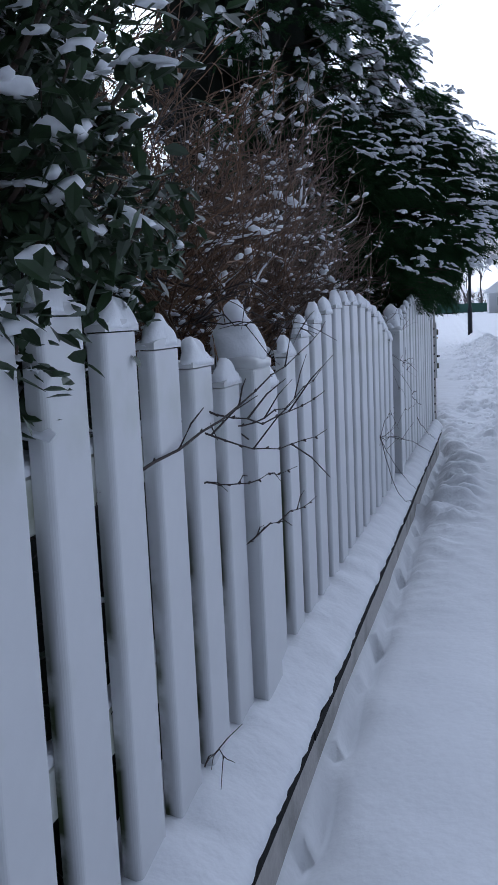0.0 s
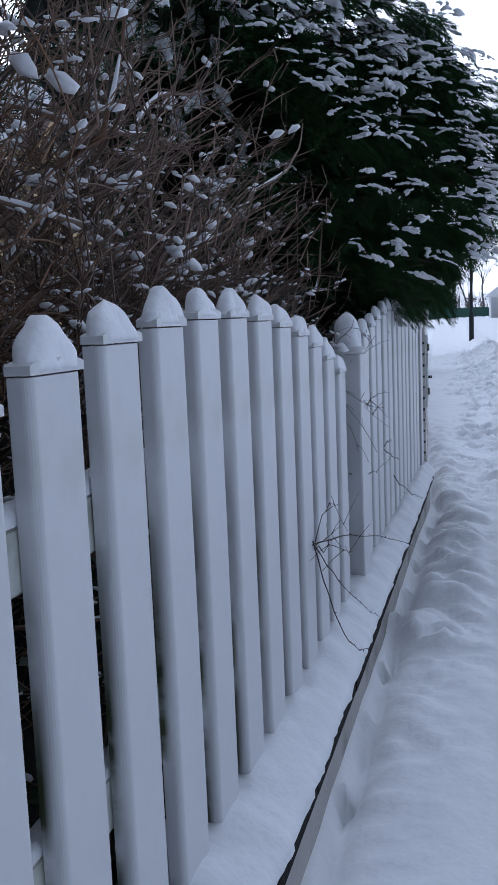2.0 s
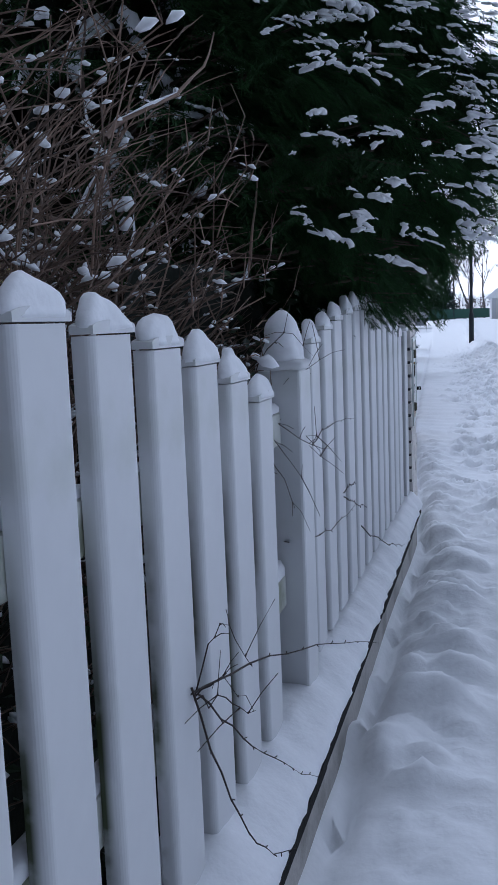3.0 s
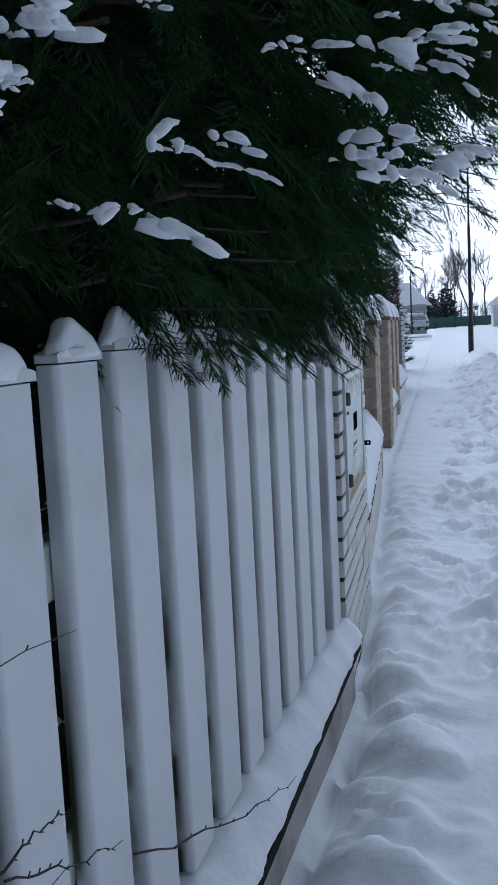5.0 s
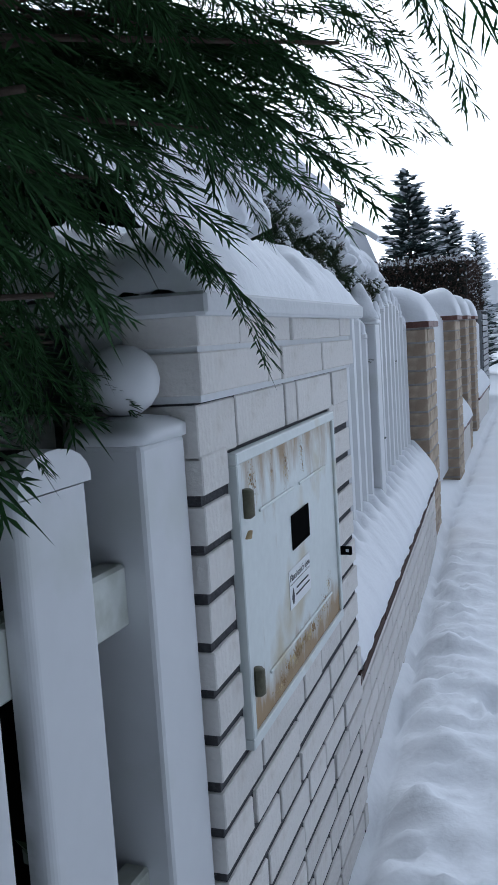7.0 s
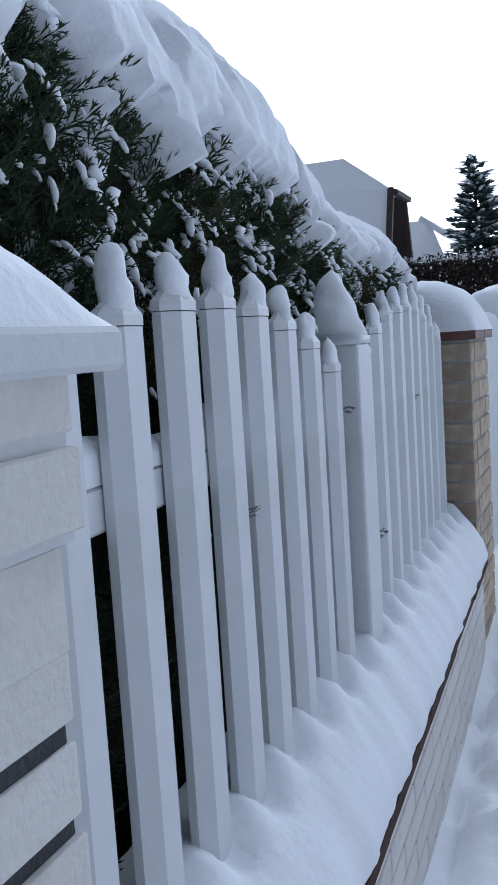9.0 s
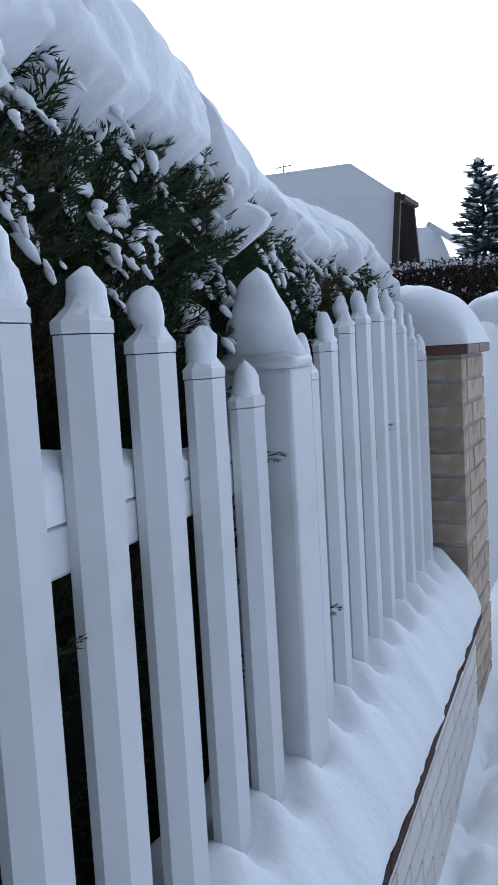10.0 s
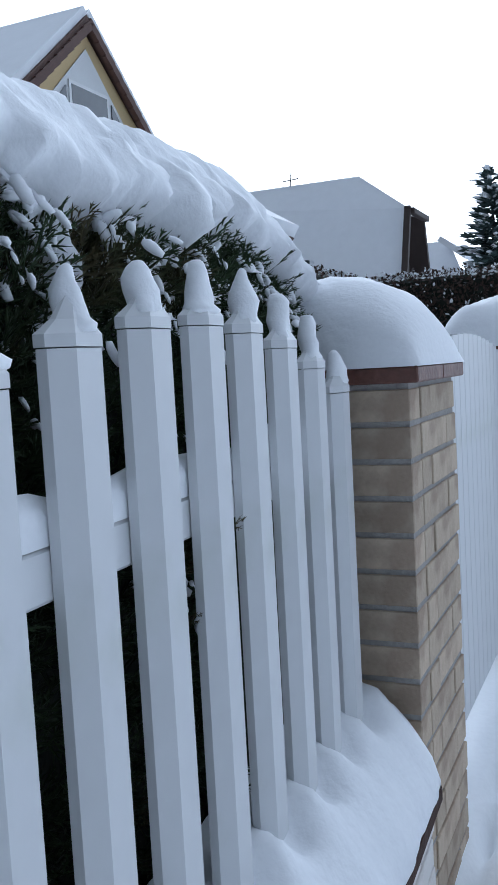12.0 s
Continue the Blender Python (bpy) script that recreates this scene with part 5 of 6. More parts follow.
def undergrowth(label, y0, y1, seed, top):
    """Low evergreen growth along the garden's edge behind the pickets, on a sheet of near-black painted shade."""
    rng = random.Random(seed)
    root = thing("undergrowth", label, "undergrowth", (0, 0, 0), 0, "low growth behind the pickets")
    # continuous sheet that paints the gaps between pickets near-black, as shade
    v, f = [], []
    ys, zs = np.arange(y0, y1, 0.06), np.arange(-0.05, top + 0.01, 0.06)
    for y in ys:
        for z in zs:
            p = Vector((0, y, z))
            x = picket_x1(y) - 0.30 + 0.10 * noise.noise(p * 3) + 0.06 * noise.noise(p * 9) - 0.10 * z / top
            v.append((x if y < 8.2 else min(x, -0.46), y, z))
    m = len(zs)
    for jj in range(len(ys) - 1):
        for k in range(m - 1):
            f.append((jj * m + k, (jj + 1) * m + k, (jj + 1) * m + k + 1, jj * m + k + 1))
    part("inner_foliage", bulk("inner_foliage", v, f, True), FOLIAGE_SHADE, root)
    leaf_v = np.array([(0, 0, 0), (0.4, -0.28, 0.04), (0.4, 0.28, 0.04), (1.0, 0, -0.06)])
    leaf_f = np.array([(0, 1, 3), (0, 3, 2)])
    mats, bits = [], []
    for k in range(int(420 * (y1 - y0))):
        y, z = rng.uniform(y0, y1), rng.uniform(0.1, top)
        p = Vector((picket_x1(y) - rng.uniform(0.11, 0.26) - (0.35 if y > 8.15 else 0.0), y, z))
        mats.append((0, Matrix.Translation(p) @ rotation(rng.uniform(-1.6, 1.6), rng.uniform(-1.0, 0.4), rng.uniform(-1, 1)) @ Matrix.Scale(rng.uniform(0.025, 0.05), 4)))
        if rng.random() < 0.05:
            u = rng.uniform(0.03, 0.07)
            bits.append((rng.randrange(5), Matrix.Translation(p) @ rotation(rng.uniform(0, 6), rng.uniform(-0.5, 0.3), 0) @ Matrix.Diagonal((u, u, u * 0.8, 1))))
    tagged(part("leaf_mass", scatter("leaf_mass", [(leaf_v, leaf_f)], mats), LEAF, root), kind="stuff")
    tagged(part("caught_snow", scatter("caught_snow", SMALL_CLUMPS, bits), SNOW, root), kind="stuff")
    return root


undergrowth("tangled growth on a sheet of painted shade behind the pickets, flecked with snow", -0.9, 5.4, 71, 1.22)
undergrowth("growth on a near-black sheet of painted shade behind the pickets below the cypress", 5.4, 9.2, 72, 1.50)

# twigs that reach through and over the pickets
def reaching_twigs(label, origin, seed, count, out, span, drop, mat, fat=0.85):
    rng = random.Random(seed)
    root = thing("reaching_twig", label, "twigs", origin, 0, "twigs reaching over the fence")
    paths = []
    for s in range(count):
        dy, dz = rng.uniform(-span, span), rng.uniform(-drop, drop * 0.5)
        e = Vector((out * rng.uniform(0.75, 1.1), dy, dz))
        bend = Vector((0, 0, rng.uniform(0.0, 0.12)))
        pts = [e * (k / 8) + bend * math.sin(math.pi * k / 8) + Vector((0, rng.gauss(0, 0.006), rng.gauss(0, 0.006))) for k in range(9)]
        paths.append([(p, 0.0034 * fat * (1 - 0.75 * k / 8)) for k, p in enumerate(pts)])
        for c in range(4):
            k = rng.randrange(3, 8)
            d = Vector((rng.uniform(-0.2, 0.5), rng.uniform(-1, 1), rng.uniform(-0.5, 0.7))).normalized() * rng.uniform(0.03, 0.14)
            paths.append([(pts[k], 0.0019 * fat), (pts[k] + d * 0.5 + Vector((0, 0, 0.004)), 0.0015 * fat), (pts[k] + d, 0.0007)])
            paths.append([(pts[k], 0.0036 * fat), (pts[k] + d.normalized() * 0.008, 0.0022 * fat)])
    part("twig", tubes("twig", paths, 4), mat, root)
    return root


def arching_twig(label, a, b, sag, seed, fat=1.0):
    """One long shoot from a to b, bowed by sag, with buds and short side shoots."""
    rng = random.Random(seed)
    a, b = Vector(a), Vector(b)
    root = thing("reaching_twig", label, "twigs", a, 0, "twigs reaching over the fence")
    pts = [(b - a) * (k / 12) - Vector((0, 0, sag)) * math.sin(math.pi * k / 12) + Vector((0, rng.gauss(0, 0.004), rng.gauss(0, 0.004))) for k in range(13)]
    paths = [[(p, 0.0036 * fat * (1 - 0.75 * k / 12)) for k, p in enumerate(pts)]]
    for k in range(2, 12):
        d = ((b - a).normalized() + Vector((rng.uniform(-0.3, 0.3), rng.uniform(-0.5, 0.5), rng.choice((-0.7, 0.8))))).normalized()
        paths.append([(pts[k], (0.0038 if fat > 0.75 else 0.0018) * fat), (pts[k] + d * 0.008, 0.0018 * fat)])
        if k % 3 == 0 and fat > 0.75:
            l = rng.uniform(0.08, 0.22) if fat > 0.8 else rng.uniform(0.03, 0.07)
            paths.append([(pts[k], 0.0026 * fat), (pts[k] + d * l * 0.5 + Vector((0, 0, 0.01)), 0.002 * fat), (pts[k] + d * l, 0.001)])
    part("twig", tubes("twig", paths, 4), TWIG_DARK, root)
    return root


arching_twig("long dark shoot arching before the pickets", (-0.56, 1.38, 1.02), (-0.32, 2.55, 1.26), 0.03, 1)
arching_twig("long dark shoot arching before the pickets", (-0.58, 1.71, 1.20), (-0.29, 2.35, 1.10), 0.08, 2)
arching_twig("long dark shoot arching before the fence post", (-0.56, 1.76, 1.12), (-0.27, 2.20, 1.02), 0.06, 3, 0.9)
arching_twig("dark budded shoot before the fence post", (-0.55, 1.96, 1.08), (-0.31, 2.45, 1.16), 0.07, 4, 0.9)
arching_twig("dark budded shoot low before the fence post", (-0.55, 1.78, 0.98), (-0.32, 2.02, 0.96), 0.03, 5, 0.8)
arching_twig("short dark shoot between the pickets", (-0.50, 2.12, 0.72), (-0.32, 2.32, 0.82), -0.01, 6, 0.8)
arching_twig("long bare shoot leaning over the pavement", (-0.9, 3.6, 1.6), (0.12, 4.0, 2.62), -0.06, 7, 0.9)
reaching_twigs("dark bare twigs crossing over the picket tops", (-0.60, 2.2, 1.30), 21, 6, 0.30, 0.5, 0.16, TWIG_DARK)
reaching_twigs("thin bare twigs before the fence post", (-0.36, 5.45, 1.10), 23, 7, 0.24, 0.22, 0.36, TWIG_DARK, 0.6)
reaching_twigs("thin bare twigs sprouting low between pickets", (-0.29, 4.62, 0.65), 24, 3, 0.12, 0.14, 0.12, TWIG_DARK, 0.6)
arching_twig("thin bare shoot trailing over the snowy coping", (-0.30, 4.58, 0.67), (-0.02, 5.55, 0.42), -0.04, 31, 0.7)
arching_twig("thin bare shoot hooked down to the coping", (-0.29, 4.60, 0.68), (-0.13, 4.72, 0.31), 0.12, 32, 0.7)
arching_twig("thin bare shoot hanging over the coping", (-0.29, 4.64, 0.66), (-0.12, 4.98, 0.32), 0.03, 33, 0.6)
arching_twig("thin bare shoot before the far pickets", (-0.26, 5.45, 0.74), (-0.13, 6.15, 0.70), 0.04, 34, 0.6)
arching_twig("thin bare shoot rising before the far pickets", (-0.24, 5.5, 0.92), (-0.14, 6.25, 0.98), -0.05, 35, 0.6)
arching_twig("thin dark shoot lying across the coping snow", (-0.135, 6.396, 0.553), (-0.006, 7.155, 0.295), 0.02, 36, 0.7)
arching_twig("short bare shoot low before the pickets", (-0.16, 6.028, 0.762), (-0.13, 6.153, 0.768), -0.01, 37, 0.6)
arching_twig("short bare shoot low before the pickets", (-0.16, 6.04, 0.748), (-0.1, 6.258, 0.667), 0.01, 38, 0.6)
reaching_twigs("small bare twigs low between the pickets", (-0.50, 1.72, 0.36), 25, 1, 0.07, 0.05, 0.04, TWIG_DARK, 0.7)

# ---------------------------------------------------------------- the snow-laden hedge behind the narrow pickets
RIDGE_Y = [8.7, 9.35, 9.7, 10.2, 10.8, 11.1, 11.4, 11.8, 12.1, 12.45, 12.75, 12.95]
RIDGE_Z = [1.67, 1.90, 2.04, 2.085, 2.09, 2.01, 1.90, 1.835, 1.855, 1.865, 1.81, 1.68]
FACE = [(-1.5, 0.2), (-1.35, -0.25), (-1.1, -0.10), (-0.8, -0.02), (-0.58, 0.0), (-0.47, -0.04), (-0.40, -0.13), (-0.36, -0.28), (-0.335, -0.48), (-0.32, -0.75), (-0.33, -1.1), (-0.36, -1.6)]


def hedge_point(y, s):
    """The hedge's surface: s runs from the back over the ridge down the street face."""
    top = sum(float(np.interp(y + d, RIDGE_Y, RIDGE_Z)) for d in (-0.16, -0.08, 0.0, 0.08, 0.16)) / 5
    u = s * (len(FACE) - 1)
    k = min(len(FACE) - 2, int(u))
    (x0, d0), (x1, d1) = FACE[k], FACE[k + 1]
    w = u - k
    return Vector((x0 + (x1 - x0) * w + S2 * (y - 11), y, max(0.12, top + (d0 + (d1 - d0) * w))))


def blanket(p, s):
    """Thickness of the snow over the hedge: whole on top, in lobes down the face, negative where foliage shows."""
    front = max(0.0, (s - 0.46) / 0.54)
    lobes = noise.noise(Vector((p.y * 4.2, p.z * 2.0, 3))) + 0.9 * noise.noise(Vector((p.y * 11, p.z * 5.5, 7))) + 0.8 * noise.noise(Vector((p.y * 20, p.z * 12, 1)))
    whole = 0.07 + 0.012 * noise.noise(Vector((p.y * 7, s * 6, 2)))
    slits = noise.noise(Vector((p.y * 7.5, p.z * 3.5, 11))) + 0.6 * noise.noise(Vector((p.y * 17, p.z * 8, 12)))
    whole -= 0.42 * max(0.0, slits - 0.16) * min(1.0, max(0.0, (front - 0.05) / 0.10)) * (0.4 if p.y < 9.9 else 1.0 if p.y < 11.2 else 0.35)
    low = max(-0.19, (0.0 if p.y < 11.2 else -0.035) - 0.23 * front + (0.15 if p.y < 11.2 else 0.12) * lobes - 0.10 * min(1.0, max(0.0, (9.95 - p.y) / 0.4)))
    w = min(1.0, max(0.0, (front - (0.27 if p.y < 11.0 else 0.16 if p.y > 11.4 else 0.16 + 0.275 * (11.4 - p.y)) - 0.05 * noise.noise(Vector((p.y * 2.6, 4, 4))) - (0.12 if p.y < 11.2 else 0.05) * noise.noise(Vector((p.y * 11, p.z * 1.2, 6))) - 0.05 * noise.noise(Vector((p.y * 24, p.z * 3, 6)))) / 0.045))
    ripple = 0.012 * noise.noise(Vector((p.y * 12, p.z * 2.0, 5))) * min(1, front * 4) + 0.010 * noise.noise(Vector((p.y * 15, p.z * 9, 2))) * min(1, front * 5) + 0.011 * noise.noise(p * 21) + 0.009 * noise.noise(Vector((p.y * 34, p.z * 9, 3))) + 0.006 * noise.noise(p * 45)
    deep = min(1.0, max(0.0, (1.50 - p.z) / 0.2))
    return max(-0.19, min(0.09, whole * (1 - w) + low * w + ripple) - 0.15 * deep)


hedge = thing("arborvitae_hedge", "clipped evergreen hedge under a thick blanket of snow behind white pickets", "hedge")
hy, hs = np.arange(8.75, 12.92, 0.018), np.linspace(0, 1, 125)
rows, snowrows, mats = [], [], []
rng = random.Random(8)
for y in hy:
    for s in hs:
        p = hedge_point(y, s)
        a, b = hedge_point(y, max(0, s - 0.02)), hedge_point(y, min(1, s + 0.02))
        t = (b - a).normalized()
        nrm = Vector((-t.z, 0, t.x))
        if nrm.x < 0 and s > 0.5 or (s <= 0.5 and nrm.z < 0):
            nrm = -nrm
        # set-back sheet, painted near-black for the shade behind the outer sprays
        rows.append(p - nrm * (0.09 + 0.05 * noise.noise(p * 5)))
        thick = blanket(p, s)
        snowrows.append(p + nrm * thick)
m = len(hs)
jj, kk = np.meshgrid(np.arange(len(hy) - 1), np.arange(m - 1), indexing="ij")
q = (jj * m + kk).ravel()
hf = np.stack([q, q + m, q + m + 1, q + 1], axis=1)
part("inner_foliage", bulk("inner_foliage", [tuple(p) for p in rows], hf, True), FOLIAGE_SHADE, hedge, "near-black sheet painted as the shade inside the hedge")
part("snow_blanket", bulk("snow_blanket", [tuple(p) for p in snowrows], hf, True), SNOW, hedge, "thick lobed snow blanket slumping down the face")
bits = []
for n in range(6800):
    y, s = rng.uniform(8.8, 12.85), rng.uniform(0.52, 1.0)
    p = hedge_point(y, s)
    th = blanket(p, s)
    yaw = rng.gauss(0, 0.75)
    if th > 0.02 or th > -0.02 and rng.random() < 0.5:
        continue
    l = rng.uniform(0.07, 0.15)
    mats.append((rng.randrange(4), Matrix.Translation(p - Vector((0.07, 0, 0.03))) @ rotation(yaw, radians(rng.uniform(-5, 65)), rng.uniform(-1.2, 1.2)) @ Matrix.Scale(l, 4)))
    if rng.random() < (0.07 if p.z > 1.5 else 0.01) and p.z > 1.1:
        u = rng.uniform(0.05, 0.14)
        bits.append((rng.randrange(6), Matrix.Translation(p + Vector((rng.uniform(-0.02, 0.03), 0, 0))) @ rotation(yaw * 0.6, rng.uniform(-1.2, -0.5), rng.uniform(-0.3, 0.3)) @ Matrix.Diagonal((u * 1.2, u, u * 0.9, 1))))
gaps = [y + 0.03 for y in e4[1:] + e5]
for n in range(26):                                           # sprigs and snow that show between the pickets
    y, z = rng.choice(gaps) + rng.gauss(0, 0.008), rng.uniform(0.62, 1.32)
    x = picket_x2(y) - rng.uniform(0.05, 0.11)
    mats.append((rng.randrange(4), Matrix.Translation((x, y, z)) @ rotation(rng.gauss(0, 0.4), rng.uniform(-0.2, 0.9), rng.uniform(-1, 1)) @ Matrix.Scale(rng.uniform(0.05, 0.09), 4)))
    if n % 2:
        u = rng.uniform(0.06, 0.13)
        bits.append((rng.randrange(6), Matrix.Translation((x - 0.07, y, z + rng.uniform(-0.1, 0.1))) @ rotation(rng.gauss(0, 0.7), rng.uniform(-1.2, -0.3), 0) @ Matrix.Diagonal((u * 1.3, u, u * 1.3, 1))))
small = part("scattered_snow", scatter("scattered_snow", [arrays_of(puff("snow_bit", 60 + k)) for k in range(6)], bits), SNOW, hedge, "small pads of snow between the sprays")
small.data.polygons.foreach_set("use_smooth", [True] * len(small.data.polygons))
tagged(small, kind="stuff")
part("sprays", scatter("sprays", UPRIGHT, mats), NEEDLE_B, hedge, "short upright olive-green sprays")


# ---------------------------------------------------------------- the distance
DARKWOOD = material("dark_brown_boards", (0.045, 0.03, 0.025), 0.7, 0.2, 3, 30, 0.3)
TILE_ROOF = material("brown_roof_tile", (0.10, 0.05, 0.038), 0.7, 0.2, 5, 40, 0.3)
CREAM = material("cream_render", (0.62, 0.47, 0.25), 0.9, 0.06, 2, 40, 0.2)
WHITE_RENDER = material("white_render", (0.70, 0.71, 0.72), 0.9, 0.05, 2, 40, 0.2)
GREY_RENDER = material("grey_render", (0.36, 0.38, 0.41), 0.9, 0.08, 1, 20, 0.2)
GLASS = material("window_glass", (0.05, 0.06, 0.075), 0.06, 0.1, 1, 5, 0, spec=0.8)
FRAME = material("white_window_frame", (0.75, 0.76, 0.77), 0.4, 0.03, 4, 40, 0.02)
HEDGE_BROWN = material("dry_beech_leaf", (0.060, 0.036, 0.026), 0.8, 0.25, 6, 40, 0.1, per_island=0.5)
SPRUCE = material("blue_spruce_needles", (0.045, 0.070, 0.066), 0.8, 0.25, 3, 30, 0.1, per_island=0.4)
WOOD_FAR = material("distant_bare_wood", (0.15, 0.135, 0.13), 0.9, 0.2, 2, 20, 0.1)
CAR_PAINT = material("white_car_paint", (0.6, 0.62, 0.64), 0.3, 0.05, 2, 20, 0.0)
TYRE = material("black_tyre", (0.02, 0.02, 0.02), 0.9, 0.1, 10, 60, 0.2)
FENCE_GREEN = material("green_mesh_panel", (0.05, 0.13, 0.10), 0.7, 0.1, 4, 40, 0.1)


def slab(name, quad, thick):
    """A roof slope or panel from four corners, with thickness downwards along its normal."""
    a, b, c, d = [Vector(p) for p in quad]
    n = (b - a).cross(d - a).normalized() * thick
    v = [a, b, c, d, a - n, b - n, c - n, d - n]
    return mesh(name, v, [(0, 1, 2, 3), (7, 6, 5, 4), (0, 4, 5, 1), (1, 5, 6, 2), (2, 6, 7, 3), (3, 7, 4, 0)])


def gabled_house(gx, yc, eave, ridge, half, back, label):
    """A house whose gable looks across the street; the ridge runs away from it."""
    root = thing("house", label, "house", (gx, yc, 0))
    part("wall", prism("wall", [(-back, -half), (0, -half), (0, half), (-back, half)], -0.2, eave), CREAM, root)
    part("gable_wall", mesh("gable_wall", [(0, -half, eave), (0, half, eave), (0, 0, ridge - 0.15), (-0.3, -half, eave), (-0.3, half, eave), (-0.3, 0, ridge - 0.15)], [(0, 1, 2), (5, 4, 3), (0, 3, 4, 1), (1, 4, 5, 2), (2, 5, 3, 0)]), CREAM, root)
    o, k = 0.35, (ridge - eave) / half
    for sgn in (-1, 1):
        y1, z1 = sgn * (half + o), eave - o * k
        for nm, lift, th, mat, lab, fx in (("roof_slope", 0.0, 0.12, TILE_ROOF, "", 0.17), ("roof_snow", 0.16, 0.16, SNOW, "thick snow on the roof", 0.12)):
            quad = [(fx, y1, z1 + lift), (fx, 0, ridge + lift), (-back, 0, ridge + lift), (-back, y1, z1 + lift)]
            part(nm, slab(nm, quad if sgn > 0 else quad[::-1], th), mat, root, lab)
        for t in np.arange(0.02, 0.98, 0.075):                # verge tiles, one by one
            ya, za, yb, zb = y1 * t, ridge + (z1 - ridge) * t + 0.03, y1 * (t + 0.08), ridge + (z1 - ridge) * (t + 0.08) + 0.06
            quad = [(0.11, yb, zb), (0.23, yb, zb), (0.23, ya, za), (0.11, ya, za)]
            part("verge_tile", slab("verge_tile", quad if sgn < 0 else quad[::-1], 0.17), TILE_ROOF, root)
    part("recess_panel", mesh("recess_panel", [(0.01, -1.95, eave + 0.1), (0.01, 1.95, eave + 0.1), (0.01, 0, ridge - 0.52), (0.03, -1.95, eave + 0.1), (0.03, 1.95, eave + 0.1), (0.03, 0, ridge - 0.52)], [(3, 4, 5), (0, 3, 5, 2), (1, 2, 5, 4), (0, 1, 4, 3)]), WHITE_RENDER, root, "white triangular gable field")
    win = part("window", box("window", 0.031, 0.06, -0.72, 0.72, eave + 0.1, eave + 1.12, 0.004), FRAME, root, "white framed window")
    for a, b in ((-0.64, 0.64),):
        part("pane", box("pane", 0.061, 0.066, a, b, eave + 0.15, eave + 1.05, 0.002), GLASS, win)
    for sgn in (-1, 1):
        part("side_light", mesh("side_light", [(0.061, sgn * 0.82, eave + 0.14), (0.061, sgn * 1.68, eave + 0.14), (0.061, sgn * 0.82, eave + 0.98), (0.035, sgn * 0.82, eave + 0.14), (0.035, sgn * 1.68, eave + 0.14), (0.035, sgn * 0.82, eave + 0.98)], [(0, 1, 2), (3, 5, 4), (0, 3, 4, 1), (1, 4, 5, 2), (2, 5, 3, 0)]), GLASS, win)
    return root


gabled_house(-9.98, 26.63, 6.2, 8.62, 2.9, 7.0, "cream house with a steep snow-covered roof and white gable window")

# steep-roofed dark house with a clipped gable
dark_house = thing("house", "dark timber house with a steep, smooth snow-covered roof", "house", (-9.0, 51.6, 0))
RZ, HZ, HX, E0 = 10.05, 8.1, -2.6, 3.0
part("wall", prism("wall", [(-16, -2.6), (-0.4, -2.6), (-0.4, 2.6), (-16, 2.6)], 0, 3.4), DARKWOOD, dark_house)
part("gable_wall", mesh("gable_wall", [(-0.8, -2.6, 3.0), (-0.8, 2.6, 3.0), (-0.8, 1.2, HZ), (-0.8, -1.2, HZ)], [(0, 1, 2, 3)]), DARKWOOD, dark_house)
part("roof_slope", slab("roof_slope", [(-18, 0, RZ), (-18, -3.0, E0), (0, -3.0, E0), (0, -1.3, HZ)], 0.2), SNOW, dark_house, "smooth snow on the steep slope")
part("roof_slope", mesh("roof_slope", [(-18, 0, RZ), (HX, 0, RZ), (0, -1.3, HZ)], [(0, 2, 1)]), SNOW, dark_house)
part("roof_slope", slab("roof_slope", [(0, 1.3, HZ), (0, 3.0, E0), (-18, 3.0, E0), (-18, 0, RZ)], 0.2), DARKWOOD, dark_house)
part("hip", mesh("hip", [(HX, 0, RZ), (0.1, -1.35, HZ), (0.1, 1.35, HZ)], [(0, 1, 2)]), SNOW, dark_house)
part("hip_gutter", box("hip_gutter", 0.0, 0.3, -1.5, 1.5, HZ - 0.28, HZ - 0.02, 0.03), DARKWOOD, dark_house)
for sgn in (-1, 1):
    part("bargeboard", slab("bargeboard", [(0.12, sgn * 1.3, HZ), (0.12, sgn * 3.05, E0), (-0.15, sgn * 3.05, E0), (-0.15, sgn * 1.3, HZ)], 0.25), DARKWOOD, dark_house)
part("balcony_rail", box("balcony_rail", -0.5, -0.1, -2.2, 2.2, 4.2, 4.9, 0.03), DARKWOOD, dark_house)
part("stove_pipe", tubes("stove_pipe", [[(Vector((-4.6, -2.35, 4.2)), 0.11), (Vector((-4.6, -2.35, 6.0)), 0.11)], [(Vector((-4.6, -2.35, 6.0)), 0.2), (Vector((-4.6, -2.35, 6.15)), 0.2)]], 10), LAMP_PAINT, dark_house)
part("roof_aerial", tubes("roof_aerial", [[(Vector((-6, 0, RZ)), 0.03), (Vector((-6, 0, RZ + 0.7)), 0.02)], [(Vector((-6.4, 0, RZ + 0.25)), 0.03), (Vector((-5.6, 0, RZ + 0.3)), 0.03)]], 4), LAMP_PAINT, dark_house)

garage = thing("outbuilding", "low garden outbuilding with deep snow on its roof", "outbuilding", (-8.9, 33.0, 0))
part("wall", prism("wall", [(-5, -2.0), (-0.4, -2.0), (-0.4, 2.0), (-5, 2.0)], 0, 5.0), DARKWOOD, garage)
part("roof_slope", slab("roof_slope", [(0, -2.4, 5.15), (0, 2.4, 5.15), (-5, 2.4, 8.2), (-5, -2.4, 8.2)], 0.15), TILE_ROOF, garage)
